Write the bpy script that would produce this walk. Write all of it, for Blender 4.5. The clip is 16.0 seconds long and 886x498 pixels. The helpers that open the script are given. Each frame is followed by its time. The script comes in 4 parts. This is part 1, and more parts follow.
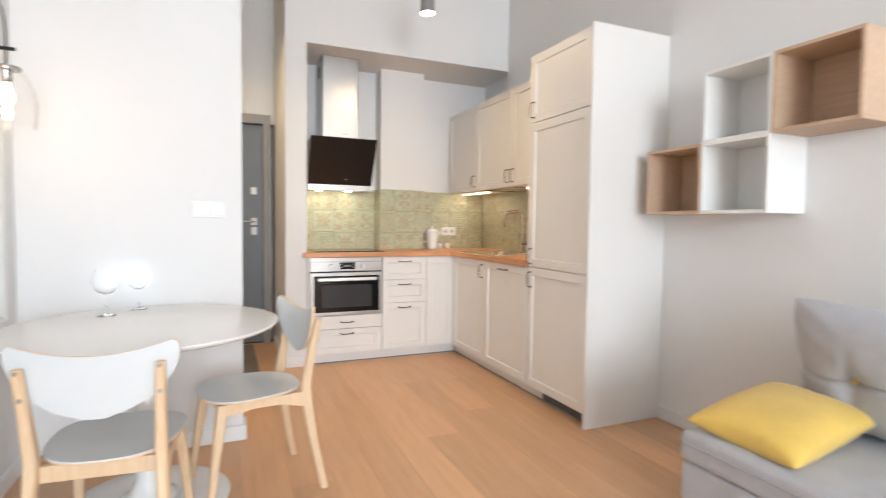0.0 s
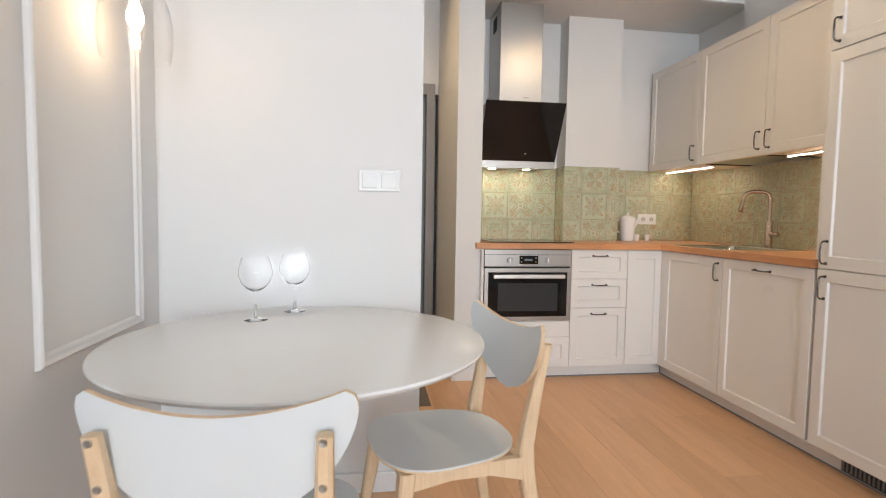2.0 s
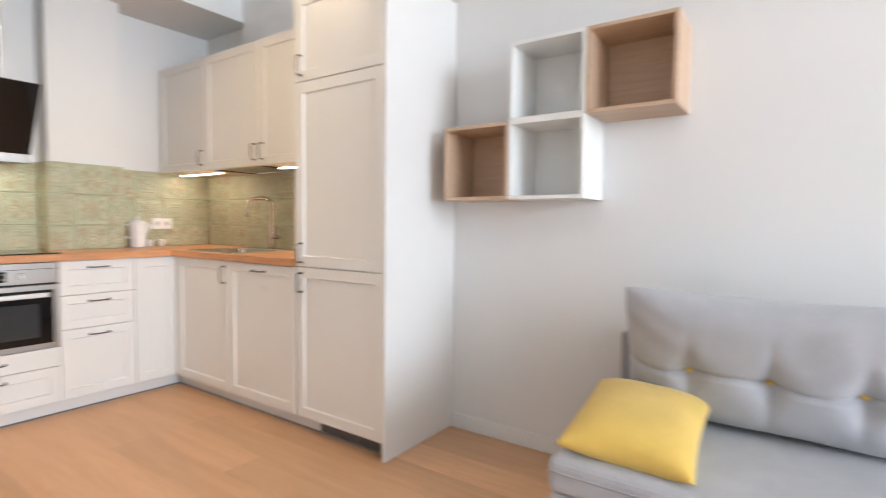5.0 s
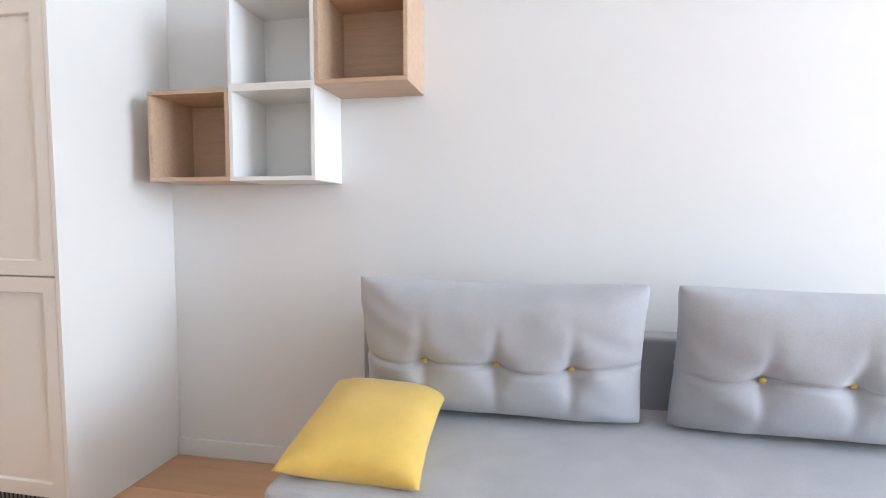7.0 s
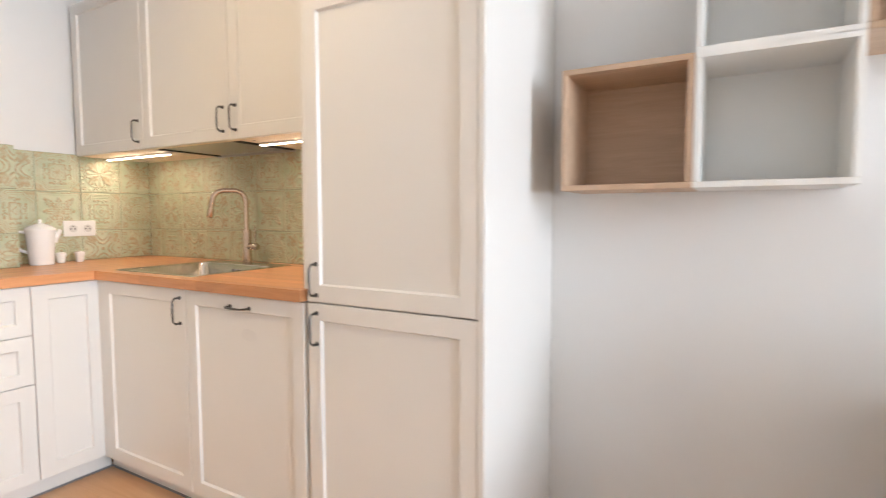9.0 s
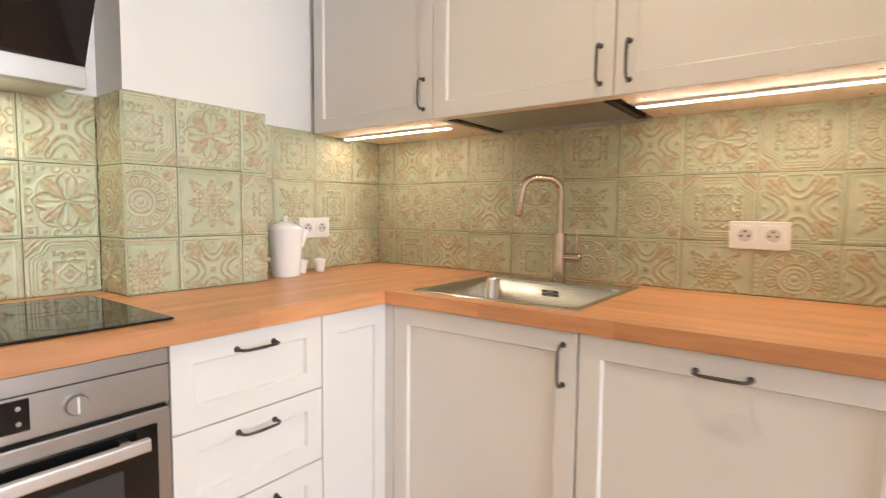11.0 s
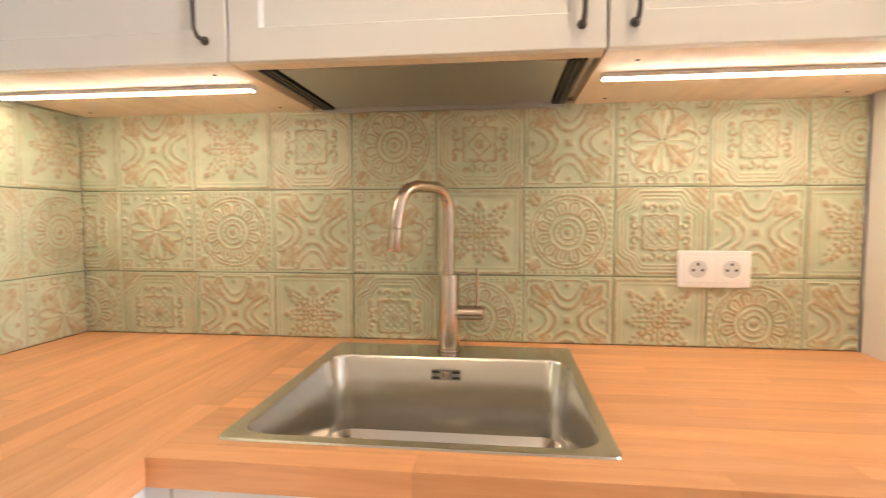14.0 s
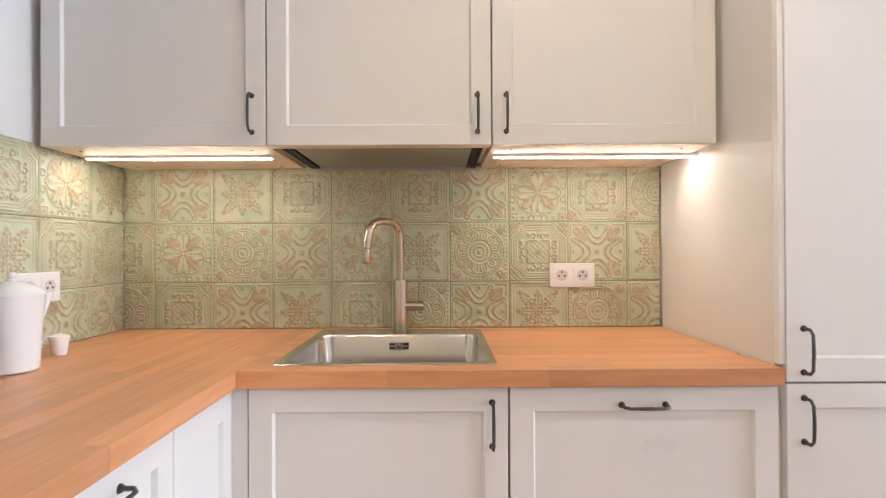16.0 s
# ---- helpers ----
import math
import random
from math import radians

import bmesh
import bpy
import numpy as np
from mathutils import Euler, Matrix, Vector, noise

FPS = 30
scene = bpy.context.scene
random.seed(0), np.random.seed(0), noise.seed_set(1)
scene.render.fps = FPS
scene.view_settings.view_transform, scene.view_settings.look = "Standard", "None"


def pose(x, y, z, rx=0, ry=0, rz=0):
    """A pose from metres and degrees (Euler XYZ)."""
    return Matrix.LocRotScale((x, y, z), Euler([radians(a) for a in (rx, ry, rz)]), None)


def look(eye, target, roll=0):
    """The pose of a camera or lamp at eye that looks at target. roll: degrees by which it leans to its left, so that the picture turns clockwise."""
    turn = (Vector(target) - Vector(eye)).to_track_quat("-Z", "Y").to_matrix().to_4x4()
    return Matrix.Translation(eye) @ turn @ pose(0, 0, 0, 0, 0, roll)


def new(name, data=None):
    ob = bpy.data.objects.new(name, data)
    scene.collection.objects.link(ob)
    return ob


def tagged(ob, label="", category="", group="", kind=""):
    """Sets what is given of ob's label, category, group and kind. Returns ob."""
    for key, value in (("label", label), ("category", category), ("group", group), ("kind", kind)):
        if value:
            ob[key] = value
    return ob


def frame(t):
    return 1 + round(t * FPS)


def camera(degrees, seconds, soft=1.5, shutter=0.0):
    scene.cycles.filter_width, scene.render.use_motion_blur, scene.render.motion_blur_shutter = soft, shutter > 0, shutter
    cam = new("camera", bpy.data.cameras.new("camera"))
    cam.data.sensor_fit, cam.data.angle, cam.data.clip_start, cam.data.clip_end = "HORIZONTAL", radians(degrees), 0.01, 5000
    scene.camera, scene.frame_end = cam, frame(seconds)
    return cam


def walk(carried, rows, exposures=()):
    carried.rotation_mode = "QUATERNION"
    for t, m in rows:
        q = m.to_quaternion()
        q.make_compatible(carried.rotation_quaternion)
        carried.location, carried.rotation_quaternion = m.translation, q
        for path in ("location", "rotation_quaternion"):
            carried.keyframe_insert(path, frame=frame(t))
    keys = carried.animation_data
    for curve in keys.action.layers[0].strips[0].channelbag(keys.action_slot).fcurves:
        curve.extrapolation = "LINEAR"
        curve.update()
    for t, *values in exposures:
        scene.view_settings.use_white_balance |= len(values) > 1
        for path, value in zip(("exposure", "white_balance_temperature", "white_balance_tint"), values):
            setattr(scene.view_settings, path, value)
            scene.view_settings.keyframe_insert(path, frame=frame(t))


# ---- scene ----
cam = camera(81.7, 16.0, 1.1, 0.4)
PATH = [
    (0, (-2.491, -4.785, 1.159), (-1.705, -2.948, 1.063), 0.7),
    (0.5, (-2.494, -4.621, 1.088), (-2.096, -2.662, 1.006), 0.6),
    (1, (-2.532, -4.41, 1.095), (-2.296, -2.426, 1.004), 0.7),
    (1.5, (-2.552, -4.166, 1.111), (-2.314, -2.184, 0.992), 0.8),
    (2, (-2.599, -3.88, 1.088), (-2.317, -1.904, 0.961), 0.9),
    (2.5, (-2.631, -3.619, 1.065), (-2.324, -1.646, 0.941), 1.1),
    (3, (-2.614, -3.527, 1.127), (-2.346, -1.55, 0.983), 0.9),
    (3.5, (-2.578, -3.541, 1.122), (-2.295, -1.564, 1.010), -0.4),
    (4, (-2.437, -3.933, 1.17), (-1.841, -2.029, 1.031), -1.0),
    (4.5, (-2.378, -3.919, 1.139), (-1.2, -2.308, 1.009), -0.5),
    (5, (-2.379, -4.02, 1.12), (-0.74, -2.879, 1.017), 0.6),
    (5.2, (-2.315, -4.068, 1.108), (-0.561, -3.112, 1.006), -0.0),
    (7.3, (-2.037, -4.105, 1.105), (-0.079, -3.722, 0.966), 0.2),
    (7.5, (-1.996, -3.993, 1.115), (-0.062, -3.502, 0.97), 0.0),
    (8, (-1.9, -3.67, 1.128), (-0.036, -2.958, 0.992), -0.4),
    (8.5, (-1.835, -3.349, 1.134), (-0.031, -2.494, 1.008), -0.3),
    (9, (-1.809, -3.027, 1.157), (-0.072, -2.045, 1.025), -0.1),
    (9.5, (-1.721, -2.647, 1.131), (-0.064, -1.531, 1.029), 0.0),
    (10, (-1.760, -2.320, 1.165), (-0.142, -1.150, 1.028), 0.2),
    (10.2, (-1.767, -2.195, 1.157), (-0.168, -1.001, 1.024), 0.4),
    (12.3, (-1.605, -1.003, 1.17), (0.028, 0.137, 0.989), 0.6),
    (12.5, (-1.538, -0.944, 1.181), (0.117, 0.163, 1.001), 0.5),
    (13, (-1.374, -0.921, 1.196), (0.401, -0.013, 1.034), 0.1),
    (13.5, (-1.244, -0.967, 1.216), (0.681, -0.447, 1.064), -0.0),
    (14, (-1.201, -1.07, 1.213), (0.782, -0.839, 1.091), -0.1),
    (14.5, (-1.283, -1.097, 1.199), (0.715, -1.099, 1.115), -0.0),
    (15, (-1.447, -1.073, 1.189), (0.552, -1.142, 1.168), 0.0),
    (15.5, (-1.618, -1.074, 1.18), (0.382, -1.116, 1.194), -0.2),
    (16, (-1.762, -1.088, 1.182), (0.238, -1.095, 1.191), -0.3),
]
walk(cam, [(t, look(eye, target, roll)) for t, eye, target, roll in PATH], [(0, 0.03, 6500, 10), (1.5, -0.23, 6550, 10), (3, -0.36, 6600, 10), (4, -0.34, 6550, 10), (4.6, -0.02, 6350, 10), (5.2, 0.10, 6250, 10), (7.3, 0.08, 6050, 10), (8.5, 0.30, 6350, 10), (10.2, 0.10, 6450, 10), (12.3, 0.50, 6500, 10), (13.5, 0.55, 6500, 10), (15, 0.55, 6200, 10), (16, 0.27, 5700, 10)])

# ---- world and large lights ----
world = bpy.data.worlds.new("world")
scene.world = world
world.use_nodes = True
wn = world.node_tree
sky = wn.nodes.new("ShaderNodeTexSky")
sky.sky_type = 'NISHITA'
sky.sun_disc = False
sky.sun_elevation = radians(38)
sky.sun_rotation = radians(60)
wn.links.new(sky.outputs[0], wn.nodes["Background"].inputs[0])
wn.nodes["Background"].inputs[1].default_value = 0.1


def area_lamp(name, m, sx, sy, watts, colour, spread=180):
    d = bpy.data.lights.new(name, 'AREA')
    d.shape, d.size, d.size_y, d.energy, d.color, d.spread = 'RECTANGLE', sx, sy, watts, colour, radians(spread)
    ob = new(name, d)
    ob.matrix_world = m
    return ob


# daylight through two tall unseen windows in the wall behind, placed for even light
area_lamp("window_light", pose(-1.475, -10.54, 1.80, 90, 0, 0), 1.15, 2.35, 128, (0.80, 0.90, 1.0))
area_lamp("window_light", pose(-2.72, -10.54, 1.80, 90, 0, 0), 1.00, 2.35, 222, (0.80, 0.90, 1.0))

# ---- materials ----
def nodes_of(name):
    m = bpy.data.materials.new(name)
    m.use_nodes = True
    nt = m.node_tree
    return m, nt, nt.nodes["Principled BSDF"]


def put(nt, kind, **vals):
    n = nt.nodes.new(kind)
    for k, v in vals.items():
        n.inputs[k.replace("_", " ")].default_value = v
    return n


def ramp(nt, src, stops):
    r = nt.nodes.new("ShaderNodeValToRGB")
    e = r.color_ramp.elements
    while len(e) < len(stops):
        e.new(0.5)
    for el, (p, c) in zip(e, stops):
        el.position, el.color = p, (*c, 1)
    nt.links.new(src, r.inputs[0])
    return r


def mixcol(nt, fac, a, b, mode='MIX'):
    n = nt.nodes.new("ShaderNodeMix")
    n.data_type, n.blend_type = 'RGBA', mode
    for sock, v in ((n.inputs[0], fac), (n.inputs[6], a), (n.inputs[7], b)):
        if hasattr(v, "is_output"):
            nt.links.new(v, sock)
        elif isinstance(v, (int, float)):
            sock.default_value = v
        else:
            sock.default_value = (*v, 1)
    return n.outputs[2]


def coords(nt, scale=(1, 1, 1), which="Object"):
    tc = nt.nodes.new("ShaderNodeTexCoord")
    mp = nt.nodes.new("ShaderNodeMapping")
    mp.inputs["Scale"].default_value = scale
    nt.links.new(tc.outputs[which], mp.inputs[0])
    return mp.outputs[0]


def bumped(nt, bsdf, height, strength, dist):
    b = nt.nodes.new("ShaderNodeBump")
    b.inputs["Strength"].default_value, b.inputs["Distance"].default_value = strength, dist
    nt.links.new(height, b.inputs["Height"])
    nt.links.new(b.outputs[0], bsdf.inputs["Normal"])


def plain(name, col, rough=0.5, metal=0.0, vary=0.04, scale=3.0, fine=120.0, bump=0.05, stretch=(1, 1, 1), rvary=0.08):
    """Paint, plastic or metal: a broad tone shift, a fine grain and a slight relief."""
    m, nt, b = nodes_of(name)
    co = coords(nt, stretch)
    broad = put(nt, "ShaderNodeTexNoise", Scale=scale, Detail=4.0)
    grain = put(nt, "ShaderNodeTexNoise", Scale=fine, Detail=3.0)
    nt.links.new(co, broad.inputs["Vector"])
    nt.links.new(co, grain.inputs["Vector"])
    lo = tuple(c * (1 - vary) for c in col)
    hi = tuple(min(1, c * (1 + vary)) for c in col)
    r = ramp(nt, broad.outputs[0], [(0.3, lo), (0.7, hi)])
    nt.links.new(r.outputs[0], b.inputs["Base Color"])
    rr = nt.nodes.new("ShaderNodeMapRange")
    rr.inputs[3].default_value, rr.inputs[4].default_value = max(0.02, rough - rvary), min(1, rough + rvary)
    nt.links.new(grain.outputs[0], rr.inputs[0])
    nt.links.new(rr.outputs[0], b.inputs["Roughness"])
    b.inputs["Metallic"].default_value = metal
    if bump:
        bumped(nt, b, grain.outputs[0], bump, 0.002)
    return m


def wood(name, light, dark, rough=0.45, along="x", scale=1.0, contrast=1.0, knots=False):
    """Sawn wood with long grain; each piece takes its own tone."""
    m, nt, b = nodes_of(name)
    st = {"x": (1.2, 14, 14), "y": (14, 1.2, 14), "z": (14, 14, 1.2)}[along]
    tc = nt.nodes.new("ShaderNodeTexCoord")
    oi = nt.nodes.new("ShaderNodeObjectInfo")
    off = nt.nodes.new("ShaderNodeVectorMath")
    off.operation = 'MULTIPLY_ADD'
    comb = nt.nodes.new("ShaderNodeCombineXYZ")
    for k in range(3):
        nt.links.new(oi.outputs["Random"], comb.inputs[k])
    nt.links.new(comb.outputs[0], off.inputs[0])
    off.inputs[1].default_value = (31, 17, 11)
    nt.links.new(tc.outputs["Object"], off.inputs[2])
    mp = nt.nodes.new("ShaderNodeMapping")
    mp.inputs["Scale"].default_value = tuple(s * scale for s in st)
    nt.links.new(off.outputs[0], mp.inputs[0])
    grain = put(nt, "ShaderNodeTexNoise", Scale=3.0, Detail=8.0, Roughness=0.65, Distortion=0.6)
    nt.links.new(mp.outputs[0], grain.inputs["Vector"])
    fine = put(nt, "ShaderNodeTexNoise", Scale=16.0, Detail=4.0)
    nt.links.new(mp.outputs[0], fine.inputs["Vector"])
    mid = tuple((p + q) / 2 for p, q in zip(light, dark))
    r = ramp(nt, grain.outputs[0], [(0.28, dark), (0.5, mid), (0.72, light)])
    tone = nt.nodes.new("ShaderNodeMapRange")
    tone.inputs[3].default_value, tone.inputs[4].default_value = 1 - 0.16 * contrast, 1 + 0.12 * contrast
    nt.links.new(oi.outputs["Random"], tone.inputs[0])
    mul = nt.nodes.new("ShaderNodeVectorMath")
    mul.operation = 'SCALE'
    nt.links.new(r.outputs[0], mul.inputs[0])
    nt.links.new(tone.outputs[0], mul.inputs[3])
    colour = mul.outputs[0]
    if knots:
        vo = put(nt, "ShaderNodeTexVoronoi", Scale=1.5, Randomness=1.0)
        warp = put(nt, "ShaderNodeTexNoise", Scale=22.0, Detail=3.0)
        nt.links.new(off.outputs[0], warp.inputs["Vector"])
        mx = nt.nodes.new("ShaderNodeVectorMath")
        mx.operation = 'MULTIPLY_ADD'
        nt.links.new(warp.outputs["Color"], mx.inputs[0])
        mx.inputs[1].default_value = (0.02, 0.05, 0.02)
        nt.links.new(off.outputs[0], mx.inputs[2])
        nt.links.new(mx.outputs[0], vo.inputs["Vector"])
        kn = ramp(nt, vo.outputs["Distance"], [(0.0, (1, 1, 1)), (0.022, (0.8, 0.8, 0.8)), (0.045, (0.12, 0.12, 0.12)), (0.11, (0, 0, 0))])
        colour = mixcol(nt, kn.outputs[0], colour, (0.16, 0.085, 0.045))
    nt.links.new(colour, b.inputs["Base Color"])
    b.inputs["Roughness"].default_value = rough
    bumped(nt, b, fine.outputs[0], 0.12, 0.002)
    return m


def glow(name, col, strength):
    m, nt, b = nodes_of(name)
    b.inputs["Base Color"].default_value = (*col, 1)
    b.inputs["Emission Color"].default_value = (*col, 1)
    b.inputs["Emission Strength"].default_value = strength
    return m


def glass(name, col=(1, 1, 1), rough=0.0):
    m, nt, b = nodes_of(name)
    nt.nodes.remove(b)
    clear, shine, mix = nt.nodes.new("ShaderNodeBsdfTransparent"), nt.nodes.new("ShaderNodeBsdfGlossy"), nt.nodes.new("ShaderNodeMixShader")
    clear.inputs[0].default_value = (*(0.997 * c for c in col), 1)
    shine.inputs["Roughness"].default_value = 0.02
    fr = put(nt, "ShaderNodeLayerWeight", Blend=0.25)
    gl = nt.nodes.new("ShaderNodeMapRange")
    gl.inputs[1].default_value, gl.inputs[2].default_value, gl.inputs[3].default_value, gl.inputs[4].default_value = 0.22, 1.0, 0.012, 0.65
    nt.links.new(fr.outputs["Facing"], gl.inputs[0])
    nt.links.new(gl.outputs[0], mix.inputs[0])
    nt.links.new(clear.outputs[0], mix.inputs[1])
    nt.links.new(shine.outputs[0], mix.inputs[2])
    nt.links.new(mix.outputs[0], nt.nodes["Material Output"].inputs[0])
    return m


M_WALL = plain("wall_paint", (0.80, 0.795, 0.785), 0.75, vary=0.012, scale=1.2, fine=240, bump=0.06)
M_CEIL = plain("ceiling_paint", (0.82, 0.82, 0.81), 0.8, vary=0.01, bump=0.04)
M_TRIM = plain("trim_paint", (0.82, 0.82, 0.815), 0.4, vary=0.015, bump=0.02)
M_LACQ = plain("cabinet_lacquer", (0.80, 0.785, 0.76), 0.38, vary=0.012, scale=2, fine=300, bump=0.015, rvary=0.04)
M_CARC = plain("cabinet_board", (0.74, 0.72, 0.68), 0.5, vary=0.02)
M_PALE = plain("birch_board", (0.80, 0.68, 0.54), 0.45, vary=0.06, scale=6, stretch=(8, 1, 8))
M_BLACK = plain("black_metal", (0.018, 0.018, 0.02), 0.42, 0.6, vary=0.15)
M_HANDLE = plain("pewter_handle", (0.10, 0.095, 0.09), 0.38, 0.9, vary=0.2)
M_STEEL = plain("brushed_steel", (0.44, 0.43, 0.415), 0.34, 1.0, vary=0.03, scale=2, fine=90, stretch=(1, 1, 0.03), bump=0.02, rvary=0.03)
M_STEELH = plain("brushed_steel_flat", (0.46, 0.44, 0.42), 0.33, 1.0, vary=0.03, scale=2, fine=90, stretch=(0.03, 1, 1), bump=0.02, rvary=0.03)
M_CHROME = plain("warm_nickel", (0.60, 0.50, 0.42), 0.22, 1.0, vary=0.05, bump=0.01)
M_BGLASS = plain("black_glass", (0.008, 0.008, 0.009), 0.06, 0.0, vary=0.1, bump=0, rvary=0.02)
M_GLASS = glass("clear_glass")
M_CRYSTAL, _nt, _b = nodes_of("wine_glass_crystal")
_b.inputs["Base Color"].default_value = (1, 1, 1, 1)
_b.inputs["Roughness"].default_value, _b.inputs["IOR"].default_value, _b.inputs["Transmission Weight"].default_value = 0.0, 1.22, 1.0
M_PLINTH = plain("plinth_grey", (0.20, 0.20, 0.21), 0.5, vary=0.08)
M_DOOR = plain("steel_door_grey", (0.155, 0.17, 0.19), 0.45, vary=0.05, scale=5, stretch=(1, 1, .3))
M_DFRAME = plain("door_frame_grey", (0.30, 0.285, 0.27), 0.5, vary=0.06)
M_PORC = plain("porcelain", (0.86, 0.85, 0.84), 0.18, vary=0.01, bump=0)
M_PLASTIC = plain("white_plastic", (0.84, 0.83, 0.82), 0.35, vary=0.01, bump=0)
M_DARK = plain("dark_gap", (0.03, 0.03, 0.03), 0.8, vary=0.1)
M_BEECH = wood("beech_stave", (0.71, 0.355, 0.170), (0.56, 0.250, 0.105), 0.35, "x", contrast=0.9)
M_OAK = wood("oak_plank", (0.74, 0.45, 0.255), (0.63, 0.355, 0.19), 0.42, "y", 0.5, 0.80, knots=True)
M_BIRCH = wood("birch", (0.80, 0.62, 0.42), (0.68, 0.48, 0.29), 0.45, "z", 1.4, 0.5)
M_OAKBOX = wood("pale_oak", (0.66, 0.48, 0.34), (0.54, 0.37, 0.25), 0.5, "x", 1.2, 0.3)
M_WHITE = plain("white_laminate", (0.87, 0.875, 0.87), 0.22, vary=0.01, bump=0.01, rvary=0.03)
M_SEATW = plain("white_veneer", (0.70, 0.735, 0.75), 0.35, vary=0.02, stretch=(1, 6, 1), bump=0.03)
M_SWITCH = plain("switch_plastic", (0.765, 0.765, 0.76), 0.35, vary=0.01, bump=0)
M_LED = glow("led_strip", (1.0, 0.83, 0.64), 52.0)
M_SPOT = glow("spot_lens", (1.0, 0.86, 0.66), 130.0)
M_DOWN = glow("downlight_lens", (1.0, 0.74, 0.46), 650.0)
M_BULB = glow("bulb_filament", (1.0, 0.70, 0.42), 34.0)


# ---- mesh helpers ----
def part(name, bm, material, parent=None, label="", m=None):
    me = bpy.data.meshes.new(name)
    bm.normal_update()
    bm.to_mesh(me)
    bm.free()
    me.materials.append(material)
    ob = new(name, me)
    if parent:
        ob.parent = parent
    if m is not None:
        ob.matrix_local = m
    if label:
        ob["label"] = label
    return ob


def thing(name, label, category, m=None, group="", kind=""):
    ob = new(name)
    ob.empty_display_size = 0.1
    if m is not None:
        ob.matrix_world = m
    return tagged(ob, label, category, group, kind)


def smooth(ob, angle=35):
    me = ob.data
    bm = bmesh.new()
    bm.from_mesh(me)
    lim = radians(angle)
    for f in bm.faces:
        f.smooth = True
    for e in bm.edges:
        if len(e.link_faces) == 2 and e.calc_face_angle(0) > lim:
            e.smooth = False
    bm.to_mesh(me)
    bm.free()
    return ob


def box_bm(x0, x1, y0, y1, z0, z1, bevel=0.0, seg=2, bm=None):
    own = bmesh.new()
    bmesh.ops.create_cube(own, size=1, matrix=Matrix.Translation(((x0 + x1) / 2, (y0 + y1) / 2, (z0 + z1) / 2)) @ Matrix.Diagonal((abs(x1 - x0), abs(y1 - y0), abs(z1 - z0), 1)))
    if bevel:
        bmesh.ops.bevel(own, geom=own.edges[:], offset=bevel, segments=seg, affect='EDGES', profile=0.5)
    return joined(bm, own)


def joined(bm, own):
    if bm is None:
        return own
    tmp = bpy.data.meshes.new("tmp")
    own.to_mesh(tmp)
    own.free()
    bm.from_mesh(tmp)
    bpy.data.meshes.remove(tmp)
    return bm


def lathe_bm(profile, n=32, bm=None, centre=(0, 0, 0)):
    """A turned shape: (radius, height) pairs from bottom to top about z."""
    own = bmesh.new()
    rings = []
    for r, z in profile:
        if r < 1e-5:
            rings.append([own.verts.new((centre[0], centre[1], centre[2] + z))])
        else:
            rings.append([own.verts.new((centre[0] + r * math.cos(2 * math.pi * k / n), centre[1] + r * math.sin(2 * math.pi * k / n), centre[2] + z)) for k in range(n)])
    for a, b in zip(rings, rings[1:]):
        for k in range(n):
            j = (k + 1) % n
            if len(a) == 1 and len(b) > 1:
                own.faces.new((a[0], b[j], b[k]))
            elif len(b) == 1 and len(a) > 1:
                own.faces.new((a[k], a[j], b[0]))
            elif len(a) > 1:
                own.faces.new((a[k], a[j], b[j], b[k]))
    bmesh.ops.recalc_face_normals(own, faces=own.faces[:])
    return joined(bm, own)


def tube_bm(points, radius, n=10, bm=None, close_ends=True):
    """A round bar along points; radius may be a list."""
    own = bmesh.new()
    pts = [Vector(p) for p in points]
    rad = radius if isinstance(radius, (list, tuple)) else [radius] * len(pts)
    up = Vector((0.13, 0.27, 0.95)).normalized()
    rings = []
    side = None
    for i, p in enumerate(pts):
        d = (pts[min(i + 1, len(pts) - 1)] - pts[max(i - 1, 0)]).normalized()
        if side is None:
            side = d.cross(up).normalized()
        side = (side - d * side.dot(d)).normalized()
        other = d.cross(side)
        rings.append([own.verts.new(p + rad[i] * (math.cos(2 * math.pi * k / n) * side + math.sin(2 * math.pi * k / n) * other)) for k in range(n)])
    for a, b in zip(rings, rings[1:]):
        for k in range(n):
            own.faces.new((a[k], a[(k + 1) % n], b[(k + 1) % n], b[k]))
    if close_ends:
        own.faces.new(rings[0])
        own.faces.new(rings[-1][::-1])
    bmesh.ops.recalc_face_normals(own, faces=own.faces[:])
    return joined(bm, own)


def slab(name, x0, x1, y0, y1, z0, z1, material, label, category="wall", bevel=0.0):
    return tagged(part(name, box_bm(x0, x1, y0, y1, z0, z1, bevel), material), label, category, kind="structure")


# ---- structure ----
CEIL = 3.45
LW = -3.36         # face of the panelled wall
BACK = -10.60        # face of the unseen window wall, set far back to even out the light
NICHE = -0.58       # front of the kitchen niche
PART_Y, PART_X = -1.900, -2.402
HALL = 0.40         # face of the wall with the entrance door
SOFFIT = 2.58
WT = 0.92           # top of the worktop

